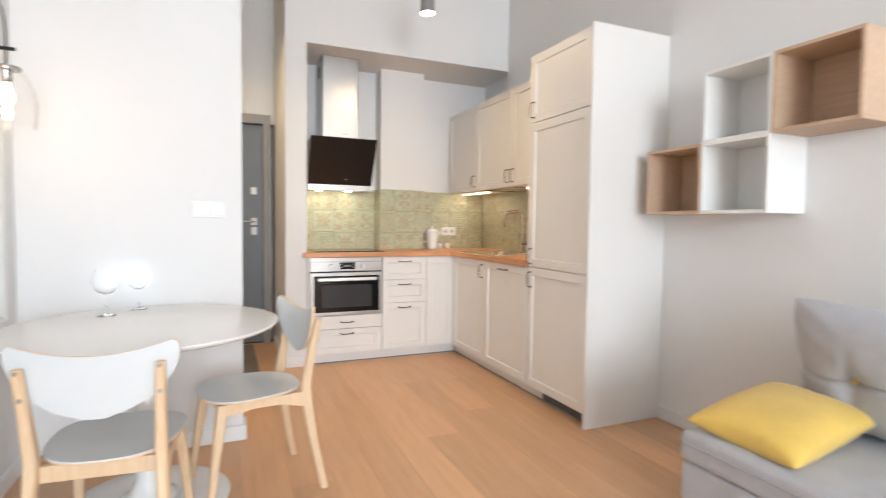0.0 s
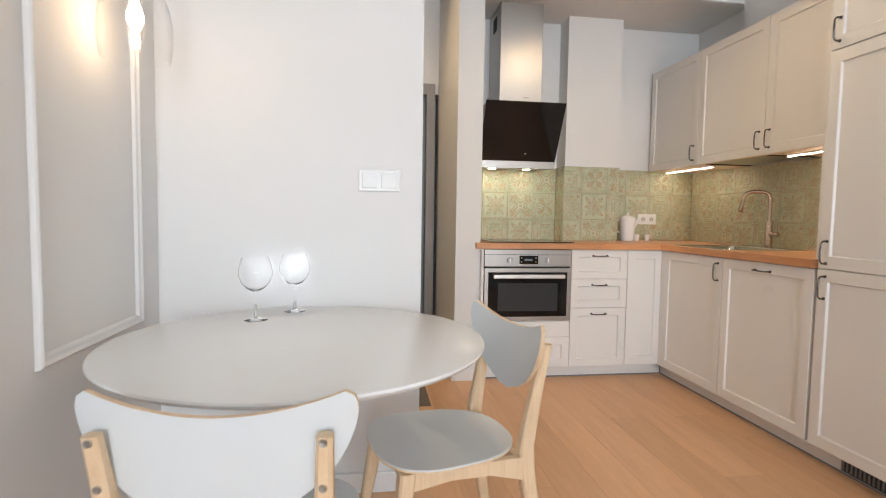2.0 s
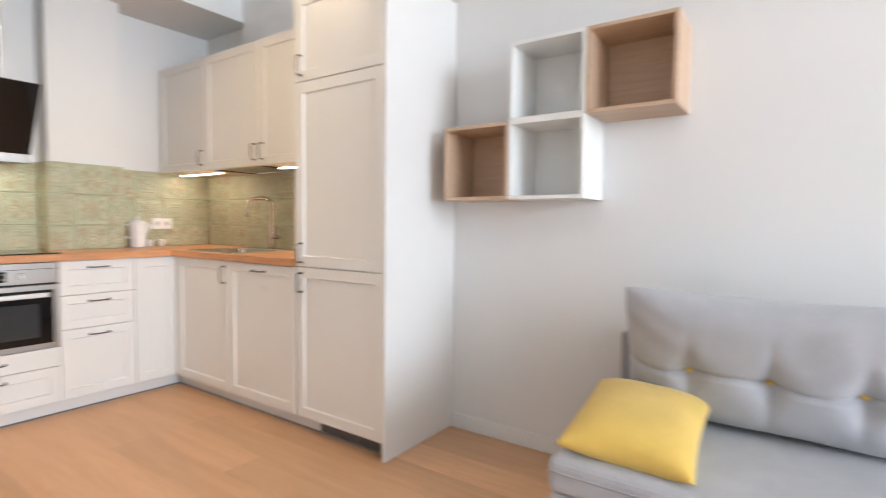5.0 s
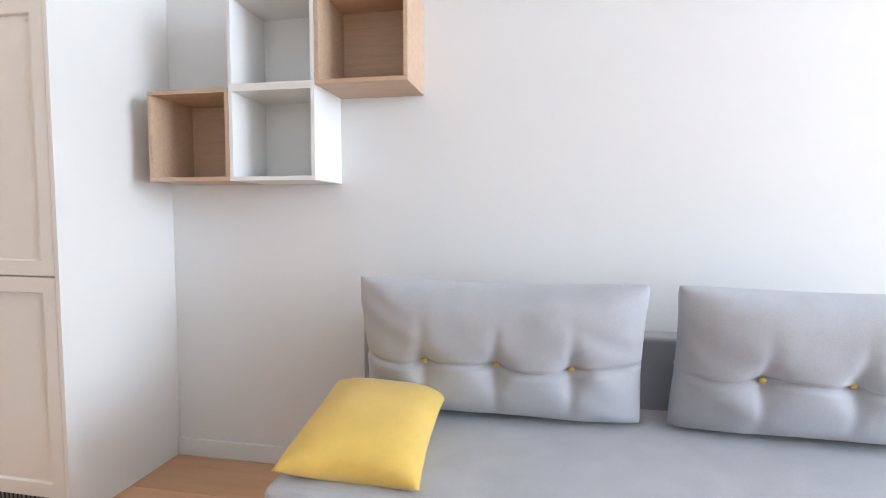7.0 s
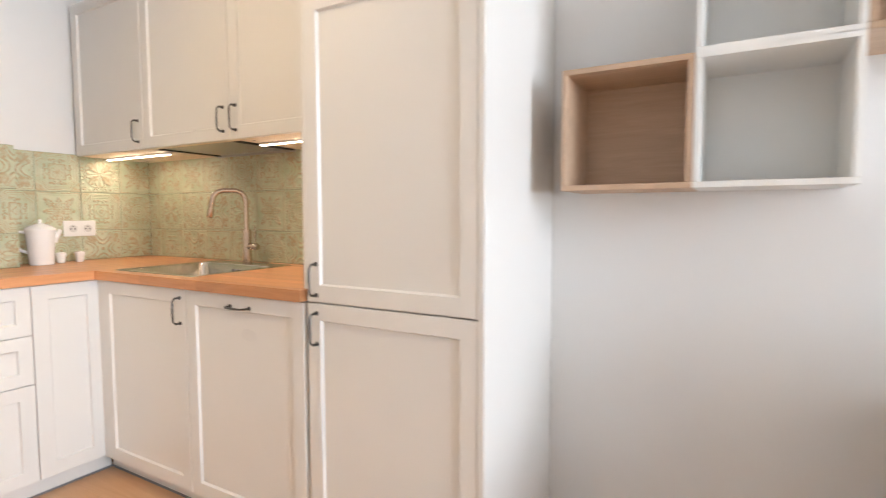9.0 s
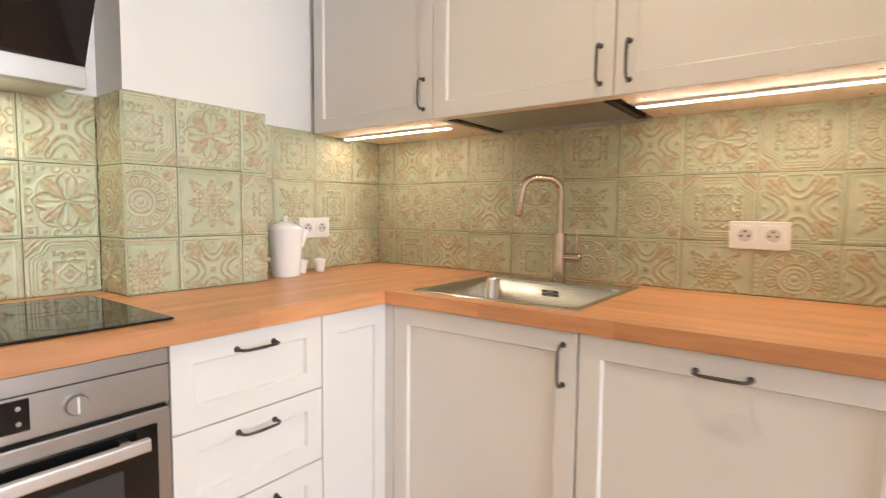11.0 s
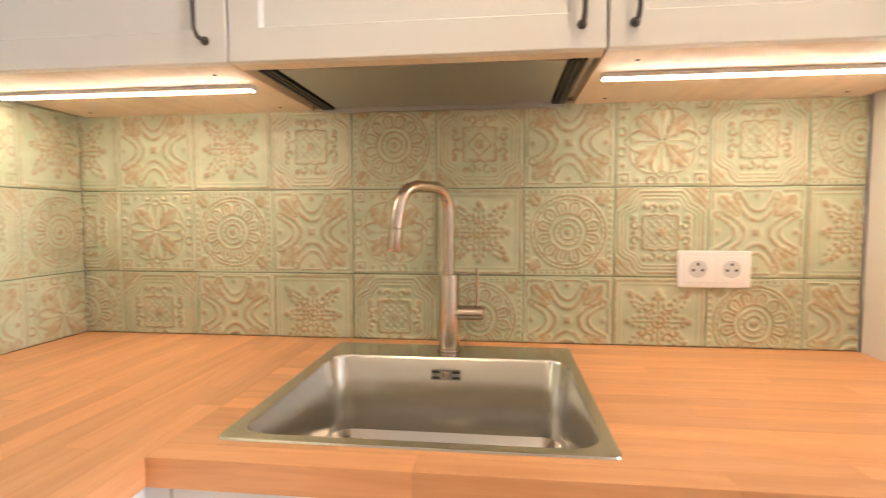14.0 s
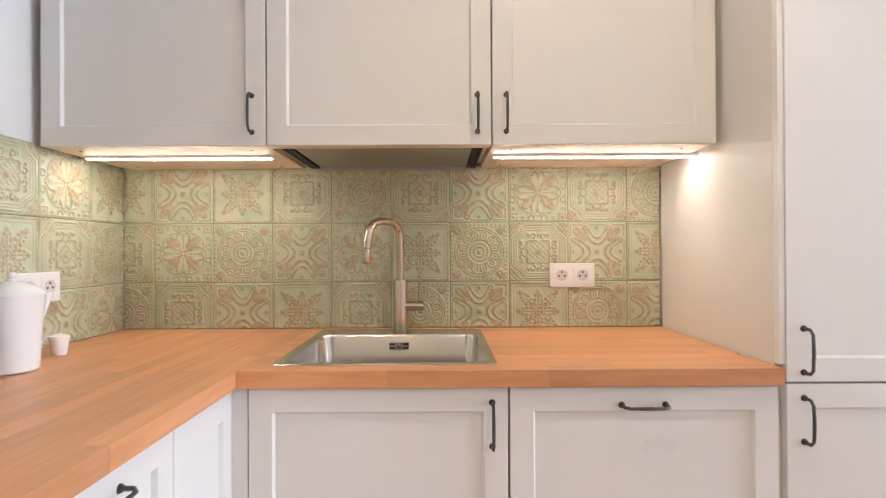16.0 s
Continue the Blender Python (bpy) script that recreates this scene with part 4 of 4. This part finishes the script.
# wall lamp
LY, LZ = -2.335, 1.800
lm = thing("wall_lamp", "black wall lamp with clear glass cylinder and glowing bulb", "lamp", pose(LW, LY, LZ))
smooth(part("wall_plate", lathe_bm([(0, 0), (0.074, 0), (0.074, 0.018), (0.069, 0.022), (0, 0.022)], 48), M_BLACK, lm, "round black wall plate", pose(0.0005, 0, 0, 0, 90)))
part("arm", box_bm(0.02, 0.150, -0.006, 0.006, -0.006, 0.006, 0.001, 1), M_BLACK, lm, "straight black arm")
cord = [(0.012, 0, 0.072), (0.010, 0, 0.110), (0.018, 0, 0.150), (0.036, 0, 0.178), (0.062, 0, 0.190), (0.090, 0, 0.180), (0.108, 0, 0.152), (0.117, 0, 0.110), (0.120, 0, 0.060), (0.120, 0, -0.070)]
smooth(part("cord", tube_bm(cord, 0.0032, 8), M_BLACK, lm, "looped black cable"), 60)
M_CAP = plain("lamp_cap", (0.45, 0.44, 0.43), 0.25, 0.9, bump=0)
cap = part("cap", lathe_bm([(0.006, -0.062), (0.046, -0.068), (0.047, -0.078), (0.044, -0.080), (0, -0.080)], 36), M_CAP, lm, "flat steel cap", pose(0.120, 0, 0))
smooth(cap)
smooth(part("socket", lathe_bm([(0, -0.0805), (0.017, -0.0805), (0.017, -0.120), (0.013, -0.128), (0, -0.128)], 24), M_CAP, cap, "steel bulb socket"))
rim = [(0.043, -0.081), (0.055, -0.092), (0.072, -0.118), (0.086, -0.155), (0.093, -0.205), (0.092, -0.255), (0.086, -0.295)]
sh = part("glass_shade", lathe_bm(rim + [(r - 0.0016, z) for r, z in rim[::-1]], 48), M_GLASS, lm, "clear glass bell shade", pose(0.120, 0, 0))
sh.visible_shadow = False
smooth(sh, 60)
smooth(part("bulb", lathe_bm([(0, -0.268), (0.008, -0.262), (0.012, -0.246), (0.010, -0.230), (0.008, -0.220), (0.014, -0.208), (0.021, -0.188), (0.021, -0.174), (0.015, -0.155), (0.009, -0.138), (0.009, -0.1282), (0, -0.1282)], 28), M_BULB, lm, "glowing filament bulb", pose(0.120, 0, 0)))

# light switch
sw = thing("light_switch", "white double light switch on the partition wall", "switch", pose(-2.565, PART_Y - 0.0005, 1.220))
part("frame", box_bm(-0.078, 0.078, -0.008, 0.0, -0.041, 0.041, 0.002), M_SWITCH, sw, "white double frame")
for x in (-0.0355, 0.0355):
    part("rocker", box_bm(x - 0.0285, x + 0.0285, -0.0125, -0.0078, -0.0285, 0.0285, 0.002), M_SWITCH, sw, "square white rocker")

# ---- hall ----
door = thing("door_1", "closed dark grey steel entrance door in a taupe frame", "door", pose(DX0, HALL, 0), kind="structure")
W_, T_ = -2.078 - DX0, 2.165
part("leaf", box_bm(0.06, W_ - 0.072, 0.010, 0.055, 0.006, 2.075, 0.003), M_DOOR, door, "dark grey door leaf")
part("jamb", box_bm(0.0, 0.058, -0.055, 0.06, 0.0, T_, 0.003), M_DFRAME, door, "taupe steel door frame")
part("jamb", box_bm(W_ - 0.070, W_ - 0.002, -0.055, 0.06, 0.0, T_, 0.003), M_DFRAME, door, "taupe steel door frame")
part("head", box_bm(0.0585, W_ - 0.0705, -0.055, 0.06, 2.080, T_, 0.003), M_DFRAME, door, "taupe steel door frame")
hx = W_ - 0.150
for z, h in ((1.455, 0.034), (1.075, 0.036), (1.165, 0.034)):
    part("escutcheon", box_bm(hx - 0.026, hx + 0.026, 0.000, 0.0098, z - h, z + h, 0.003), M_PLASTIC, door, "square white lock plate")
part("door_handle", tube_bm([(hx, 0.0, 1.165), (hx, -0.045, 1.165), (hx - 0.010, -0.052, 1.165), (hx - 0.125, -0.052, 1.162)], 0.009, 12), M_STEEL, door, "steel lever handle")
slab("floor_hall", LW + 0.02, -2.245, -1.02, HALL - 0.06, 0.0, 0.003, plain("hall_tile", (0.20, 0.165, 0.135), 0.5, vary=0.12, scale=5, bump=0.1), "dark brown-grey hall floor tiles", "floor")
# cylinder downlights hanging from the ceiling
def downlight(x, y, z, lab):
    d = thing("ceiling_lamp", lab, "lamp", pose(x, y, z), "cylinder ceiling lamps")
    smooth(part("cylinder", lathe_bm([(0.042, 0.004), (0.044, 0.0), (0.048, 0.0), (0.048, 0.30), (0.044, 0.304), (0, 0.304)], 32), plain("lamp_grey", (0.30, 0.295, 0.29), 0.4, 0.3, bump=0.01), d, "grey metal cylinder"))
    part("lens", lathe_bm([(0, 0.010), (0.041, 0.010), (0.041, 0.012), (0, 0.012)], 28), M_DOWN, d, "glowing warm lens")
    part("rod", tube_bm([(0, 0, 0.304), (0, 0, CEIL - z - 0.0005)], 0.006, 8), M_STEEL, d, "thin hanging rod")


downlight(-1.22, -1.50, 2.575, "grey cylinder pendant lamp hanging before the kitchen")
# second lamp is out of view, added for warm light in the hall
downlight(-2.72, -0.55, 2.75, "unseen grey cylinder pendant lamp added to light the hall")

# ---- oak floor planks ----
fl = tagged(new("floor"), "wide oiled oak plank floor with a few knots", "floor", kind="structure")
rng = random.Random(3)
PW = 0.188
x = LW
while x < 0.009:
    x1 = min(x + PW, 0.0095)
    y = BACK - rng.uniform(0.1, 1.9)
    while y < 0.39:
        y1 = y + 2.05
        a, b = max(y, BACK), min(y1, 0.395)
        if b - a > 0.05:
            lx, ly = (x1 - x) / 2 - 0.0002, (b - a) / 2 - 0.0002
            bm = box_bm(-lx, lx, -ly, ly, -0.014, 0.0, 0.0007, 1)
            part("plank", bm, M_OAK, fl, "", pose((x + x1) / 2, (a + b) / 2, 0))
        y = y1
    x = x1

stave_objects(wt)

# ---- embossed wall tiles ----
def tile_mat():
    m, nt, b = nodes_of("antique_green_tile")
    tc = nt.nodes.new("ShaderNodeTexCoord")
    sep = nt.nodes.new("ShaderNodeSeparateXYZ")
    nt.links.new(tc.outputs["Object"], sep.inputs[0])
    oi = nt.nodes.new("ShaderNodeObjectInfo")
    off = nt.nodes.new("ShaderNodeVectorMath")
    off.operation = 'MULTIPLY_ADD'
    comb = nt.nodes.new("ShaderNodeCombineXYZ")
    for k in range(3):
        nt.links.new(oi.outputs["Random"], comb.inputs[k])
    nt.links.new(comb.outputs[0], off.inputs[0])
    off.inputs[1].default_value = (13, 29, 7)
    nt.links.new(tc.outputs["Object"], off.inputs[2])
    n1 = put(nt, "ShaderNodeTexNoise", Scale=14.0, Detail=5.0)
    n2 = put(nt, "ShaderNodeTexNoise", Scale=60.0, Detail=4.0)
    for n in (n1, n2):
        nt.links.new(off.outputs[0], n.inputs["Vector"])
    green = ramp(nt, n1.outputs[0], [(0.30, (0.43, 0.485, 0.325)), (0.55, (0.515, 0.55, 0.395)), (0.75, (0.575, 0.56, 0.40))])
    # worn terracotta shows on the high relief, in patches
    hgt = nt.nodes.new("ShaderNodeMapRange")
    hgt.inputs[1].default_value, hgt.inputs[2].default_value = 0.0016, 0.0034
    nt.links.new(sep.outputs[2], hgt.inputs[0])
    patch = ramp(nt, n2.outputs[0], [(0.34, (0.25, 0.25, 0.25)), (0.60, (1, 1, 1))])
    wear = nt.nodes.new("ShaderNodeMath")
    wear.operation = 'MULTIPLY'
    nt.links.new(hgt.outputs[0], wear.inputs[0])
    nt.links.new(patch.outputs[0], wear.inputs[1])
    w2 = nt.nodes.new("ShaderNodeMath")
    w2.operation = 'MULTIPLY'
    w2.inputs[1].default_value = 0.8
    nt.links.new(wear.outputs[0], w2.inputs[0])
    col = mixcol(nt, w2.outputs[0], green.outputs[0], (0.42, 0.275, 0.145))
    # mixed towards dark olive along the sunken tile edges
    low = nt.nodes.new("ShaderNodeMapRange")
    low.inputs[1].default_value, low.inputs[2].default_value, low.inputs[3].default_value, low.inputs[4].default_value = -0.0010, 0.0006, 0.6, 0.0
    nt.links.new(sep.outputs[2], low.inputs[0])
    col = mixcol(nt, low.outputs[0], col, (0.27, 0.27, 0.15))
    nt.links.new(col, b.inputs["Base Color"])
    b.inputs["Roughness"].default_value = 0.36
    bumped(nt, b, n2.outputs[0], 0.12, 0.002)
    return m


M_TILE = tile_mat()
M_GROUT = plain("tile_grout", (0.20, 0.20, 0.13), 0.8, vary=0.1, bump=0.1)
TS = 0.203


def ridge(d, w):
    return np.exp(-(d / w) ** 2)


def plate(d, s=0.016):
    """One inside an outline (d below 0), falling off over s outside it."""
    return 1 / (1 + np.exp(np.clip(d / s, -40, 40)))


def turned(X, Y, a):
    return X * math.cos(a) + Y * math.sin(a), -X * math.sin(a) + Y * math.cos(a)


def leaf(px, py, s0, s1, width, lobes):
    """A lobed leaf along px from s0 to s1 with a cut midrib."""
    t = np.clip((px - s0) / (s1 - s0), 0, 1)
    w = width * np.sin(t * math.pi) ** 0.6 * (0.72 + 0.28 * np.abs(np.sin(t * math.pi * lobes)))
    return plate(np.abs(py) - w) * (px > s0) * (px < s1) * (1 - 0.65 * ridge(py, 0.016))


def relief(kind, X, Y):
    """Height of the ornament, 0 to 1, over a tile that runs from -1 to 1."""
    R = np.hypot(X, Y)
    A = np.arctan2(Y, X)
    ax, ay = np.abs(X), np.abs(Y)
    M = np.maximum(ax, ay)
    D = np.minimum(ax, ay)
    H = np.zeros_like(X)
    quarter = math.pi / 2
    if kind == 0:      # four ogee arches and corner leaves
        for k in range(4):
            px, py = turned(X, Y, k * quarter)
            q = np.abs(py)
            H = np.maximum(H, ridge((px - 0.26 - 2.3 * py * py) / (1 + 3.0 * q), 0.036) * (px > 0) * (q < 0.47))
            H = np.maximum(H, 0.8 * ridge((px - 0.46 - 3.2 * py * py) / (1 + 3.5 * q), 0.032) * (px > 0) * (q < 0.31))
            H = np.maximum(H, 0.8 * ridge(np.hypot(px - 0.80, q - 0.40) - 0.070, 0.030))
            H = np.maximum(H, 0.7 * plate(np.hypot(px - 0.80, py) - 0.055))
            px, py = turned(X, Y, k * quarter + math.pi / 4)
            H = np.maximum(H, 0.85 * leaf(px, py, 0.50, 1.14, 0.17, 3))
            H = np.maximum(H, 0.7 * leaf(px, np.abs(py) - 0.15, 0.58, 0.98, 0.085, 2))
        H = np.maximum(H, plate(M - 0.07))
        H = np.maximum(H, 0.7 * ridge(M - 0.905, 0.022) * ((D < 0.30) | (D > 0.50)))
        H = np.maximum(H, 0.7 * ridge(M - 0.80, 0.022) * (D > 0.28) * (D < 0.50) * 0.8)
    elif kind == 1:    # snowflake sprig in a plain frame
        H = np.maximum(H, 0.62 * ridge(M - 0.93, 0.035))
        H = np.maximum(H, 0.45 * ridge(M - 0.84, 0.018))
        for k in range(4):
            px, py = turned(X, Y, k * quarter)
            q = np.abs(py)
            H = np.maximum(H, plate(q - 0.018) * (px > 0) * (px < 0.58))
            for c, s, r in ((0.22, 0.09, 0.038), (0.38, 0.115, 0.045), (0.53, 0.085, 0.042), (0.64, 0.0, 0.065)):
                H = np.maximum(H, plate(np.hypot((px - c) / 1.2, q - s) - r))
            H = np.maximum(H, 0.85 * ridge(np.hypot(px - 0.36, q - 0.21) - 0.10, 0.028) * (px < 0.42))
            px, py = turned(X, Y, k * quarter + math.pi / 4)
            q = np.abs(py)
            H = np.maximum(H, plate(np.abs(py - 0.03 * np.sin(px * 11)) - 0.014) * (px > 0.05) * (px < 0.84))
            H = np.maximum(H, plate(np.hypot((px - 0.86) / 1.5, py) - 0.062))
            for c, s in ((0.46, 0.115), (0.61, 0.110), (0.73, 0.085)):
                H = np.maximum(H, plate(np.hypot((px - c) / 1.3, q - s) - 0.036))
        H = np.maximum(H, 0.9 * ridge(R - 0.13, 0.028))
        H = np.maximum(H, plate(R - 0.055))
    elif kind in (2, 4):    # clipped-corner frame round a medallion
        clip = np.maximum(M, (ax + ay) * 0.67 + 0.05 * ridge(ax - ay, 0.16))
        H = np.maximum(H, 0.75 * ridge(clip - 0.90, 0.024))
        H = np.maximum(H, 0.65 * ridge(clip - 0.82, 0.020))
        H = np.maximum(H, 0.55 * ridge(clip - 0.74, 0.018))
        H = np.maximum(H, 0.75 * plate(0.97 - clip, 0.015) * (D > 0.45) * (0.75 + 0.25 * np.sin(R * 60)))
        q = R * (1 - 0.13 * np.cos(4 * A + math.pi)) + 0.018 * np.cos(12 * A)
        H = np.maximum(H, ridge(q - 0.42, 0.026))
        H = np.maximum(H, 0.6 * ridge(q - 0.36, 0.018))
        if kind == 2:
            lat = np.maximum(ridge(np.sin((X + Y) * 17), 0.36), ridge(np.sin((X - Y) * 17), 0.36))
            H = np.maximum(H, 0.62 * lat * plate(q - 0.33, 0.012))
            H = np.maximum(H, 0.85 * plate(ax + ay - 0.12))
        else:
            H = np.maximum(H, 0.85 * plate(R - 0.11))
            H = np.maximum(H, 0.6 * ridge(R - 0.22 - 0.03 * np.cos(4 * A), 0.030))
        for k in range(4):
            px, py = turned(X, Y, k * quarter)
            s = np.abs(py)
            H = np.maximum(H, 0.95 * ridge(np.hypot(px - 0.54, s - 0.17) - 0.075, 0.030) * ((px > 0.50) | (s < 0.17)))
            H = np.maximum(H, 0.85 * plate(np.hypot(px - 0.57, py) - 0.045))
            H = np.maximum(H, 0.85 * plate(np.hypot(px - 0.58, s - 0.33) - 0.060))
    elif kind == 3:    # beaded concentric rosette
        for r, w in ((0.83, 0.022), (0.745, 0.020), (0.42, 0.022), (0.30, 0.022), (0.17, 0.024)):
            H = np.maximum(H, 0.85 * ridge(R - r, w))
        n = 12
        t = (A * n / (2 * math.pi)) % 1.0 - 0.5
        side = np.abs(t) * 2 * math.pi / n * R
        tip = 0.585
        body = np.where(R < tip, side - 0.105 * (R / tip), np.hypot(R - tip, side) - 0.105)
        H = np.maximum(H, 0.9 * ridge(body, 0.026) * (R > 0.43) * (R < 0.73))
        H = np.maximum(H, 0.55 * plate(body + 0.055) * (R > 0.46) * (R < 0.70))
        H = np.maximum(H, 0.55 * ridge(R - 0.79, 0.022) * (0.5 + 0.5 * np.cos(40 * A)))
        H = np.maximum(H, 0.5 * ridge(R - 0.235, 0.030) * (0.5 + 0.5 * np.cos(14 * A)))
        H = np.maximum(H, plate(R - 0.065))
        H = np.maximum(H, 0.7 * ridge(M - 0.915, 0.030) * (0.5 + 0.5 * np.cos(44 * D)))
        H = np.maximum(H, 0.5 * ridge(M - 0.85, 0.014) * (R > 0.87))
        for k in range(4):
            px, py = turned(X, Y, k * quarter + math.pi / 4)
            H = np.maximum(H, 0.85 * leaf(px, py, 0.88, 1.22, 0.16, 2))
    else:              # four-petalled flower with leaves between
        for k in range(4):
            px, py = turned(X, Y, k * quarter)
            t = np.clip(px / 0.80, 0, 1)
            w = 0.23 * np.sin(t ** 1.3 * math.pi) ** 0.75
            e = np.abs(py) - w
            inside = (px > 0.04) & (px < 0.80)
            H = np.maximum(H, 0.95 * ridge(e, 0.030) * inside)
            H = np.maximum(H, 0.55 * plate(np.abs(py) - 0.10 * np.clip((px - 0.40) / 0.25, 0, 1)) * (px > 0.40) * (px < 0.65))
            H = np.maximum(H, 0.60 * ridge(py, 0.018) * (px > 0.1) * (px < 0.5))
            H = np.maximum(H, 0.8 * ridge(np.hypot(px - 0.86, np.abs(py) - 0.22) - 0.09, 0.026) * (px < 0.93))
            px, py = turned(X, Y, k * quarter + math.pi / 4)
            H = np.maximum(H, 0.8 * leaf(px, py, 0.16, 0.78, 0.20, 3))
            H = np.maximum(H, 0.65 * ridge(np.hypot(px - 0.30, py) - 0.48, 0.022) * (px > 0.45))
        c = np.maximum(np.abs(ax - 0.82), np.abs(ay - 0.82))
        H = np.maximum(H, 0.75 * ridge(c - 0.115, 0.020))
        H = np.maximum(H, 0.85 * plate(np.hypot(ax - 0.82, ay - 0.82) - 0.055))
        H = np.maximum(H, 0.6 * ridge(M - 0.93, 0.020) * (D < 0.66))
        H = np.maximum(H, 0.7 * plate(np.hypot(M - 0.84, D - 0.52) - 0.05))
    H = np.maximum(H, 0.45 * ridge(M - 0.985, 0.014))
    return np.clip(H, 0, 1)


TILE_MESH = {}


def tile_mesh(kind, u0, u1, v0, v1):
    """An embossed tile, or the piece of one from u0 to u1 and v0 to v1 of its side; local x across, y up, z out."""
    key = (kind, round(u0, 3), round(u1, 3), round(v0, 3), round(v1, 3))
    if key in TILE_MESH:
        return TILE_MESH[key]
    nx, ny = max(8, int(84 * (u1 - u0))), max(8, int(84 * (v1 - v0)))
    us, vs = np.linspace(u0, u1, nx + 1), np.linspace(v0, v1, ny + 1)
    U, V = np.meshgrid(us, vs)
    Z = 0.0008 + 0.0046 * relief(kind, 2 * U - 1, 2 * V - 1)
    edge = np.minimum(np.minimum(U - u0, u1 - U), np.minimum(V - v0, v1 - V)) * TS
    Z = Z - 0.0026 * np.exp(-(edge / 0.0012) ** 2)
    g = 0.0007
    X = (U - (u0 + u1) / 2) * TS
    Y = (V - (v0 + v1) / 2) * TS
    X = np.clip(X, X.min() + g, X.max() - g)
    Y = np.clip(Y, Y.min() + g, Y.max() - g)
    verts = np.stack([X.ravel(), Y.ravel(), Z.ravel()], 1).tolist()
    w = nx + 1
    faces = [(j * w + i, j * w + i + 1, (j + 1) * w + i + 1, (j + 1) * w + i) for j in range(ny) for i in range(nx)]
    # skirt back to the wall
    ring = [i for i in range(nx)] + [j * w + nx for j in range(ny)] + [ny * w + i for i in range(nx, 0, -1)] + [j * w for j in range(ny, 0, -1)]
    base = len(verts)
    for k in ring:
        verts.append([verts[k][0], verts[k][1], -0.006])
    n = len(ring)
    for k in range(n):
        faces.append((ring[(k + 1) % n], ring[k], base + k, base + (k + 1) % n))
    me = bpy.data.meshes.new("tile")
    me.from_pydata(verts, [], faces)
    me.materials.append(M_TILE)
    for p in me.polygons:
        p.use_smooth = True
    TILE_MESH[key] = me
    return me


def tile_field(parent, origin, across, length, first, kinds, z0, z1, zj, shift):
    """Tiles on a wall from origin along across (a unit vector), the first joint at first, rows counted from the top."""
    ax_ = Vector(across)
    out = Vector((0, 0, 1)).cross(ax_)
    out = -out if out.dot(Vector((-1, -1, 0))) < 0 else out
    cols = []
    s = 0.0
    e = first
    while s < length - 0.003:
        e = min(e, length)
        full_left = e - s if s > 0 else None
        if s == 0:
            cols.append((s, e, 1 - (e - s) / TS, 1.0))
        else:
            cols.append((s, e, 0.0, (e - s) / TS))
        s, e = e, e + TS
    rows = [(zj, z1, 0.0, (z1 - zj) / TS), (zj - TS, zj, 0.0, 1.0), (z0, zj - TS, 1 - (zj - TS - z0) / TS, 1.0)]
    right = Vector((0, 0, 1)).cross(out)     # local x as seen from the room
    flip = right.dot(ax_) < 0
    for r, (za, zb, v0, v1) in enumerate(rows):
        for c, (sa, sb, u0, u1) in enumerate(cols):
            k = int(kinds[r][c % len(kinds[r])])
            if flip:
                u0, u1 = 1 - u1, 1 - u0
            ob = new("tile", tile_mesh(k, u0, u1, v0, v1))
            ob.parent = parent
            p = Vector(origin) + ax_ * ((sa + sb) / 2) + Vector((0, 0, (za + zb) / 2))
            rot = Matrix((right, Vector((0, 0, 1)), out)).transposed().to_4x4()
            ob.matrix_local = Matrix.Translation(p) @ rot


def splash(name, label, x0, x1, y0, y1, z0, z1):
    return tagged(part(name, box_bm(x0, x1, y0, y1, z0, z1), M_GROUT), label, "tiled splashback", kind="structure")


ZJ, ZT = 1.281, 1.478
s = splash("splashback_sink", "antique green embossed tile splashback behind the sink", 0.003, 0.0098, -1.8425, -0.003, WT - 0.03, ZT)
tile_field(s, (0.001, 0, 0), (0, -1, 0), 1.842, 0.103, ("1012340523", "2530513201", "3201230130"), WT, ZT, ZJ, 0)
s = splash("splashback_corner", "antique green embossed tile splashback behind the jug", -0.719, 0.002, 0.003, 0.0098, WT - 0.03, ZT)
tile_field(s, (-0.001, 0.001, 0), (-1, 0, 0), 0.717, 0.17, ("1520", "3412", "5031"), WT, ZT, ZJ, 0)
s = splash("splashback_column", "antique green embossed tiles on the chimney breast", -1.156, -0.722, -0.170, -0.1635, WT - 0.03, ZT)
tile_field(s, (-0.720, -0.172, 0), (-1, 0, 0), 0.438, 0.095, ("052", "413", "501"), WT, ZT, ZJ, 0)
s = splash("splashback_column_side", "antique green embossed tiles on the side of the chimney breast", -1.1565, -1.1525, -0.170, -0.002, WT - 0.03, ZT)
tile_field(s, (-1.1585, -0.001, 0), (0, -1, 0), 0.170, 0.170, ("0", "3", "5"), WT, ZT, ZJ, 0)
s = splash("splashback_hob", "antique green embossed tile splashback behind the hob", -1.879, -1.1575, 0.003, 0.0098, WT - 0.03, ZT)
tile_field(s, (-1.1605, 0.001, 0), (-1, 0, 0), 0.718, 0.18, ("0502", "5013", "4120"), WT, ZT, ZJ, 0)
s = splash("splashback_column_end", "antique green embossed tiles on the corner side of the chimney breast", -0.7255, -0.7215, -0.1695, 0.002, WT - 0.03, ZT)
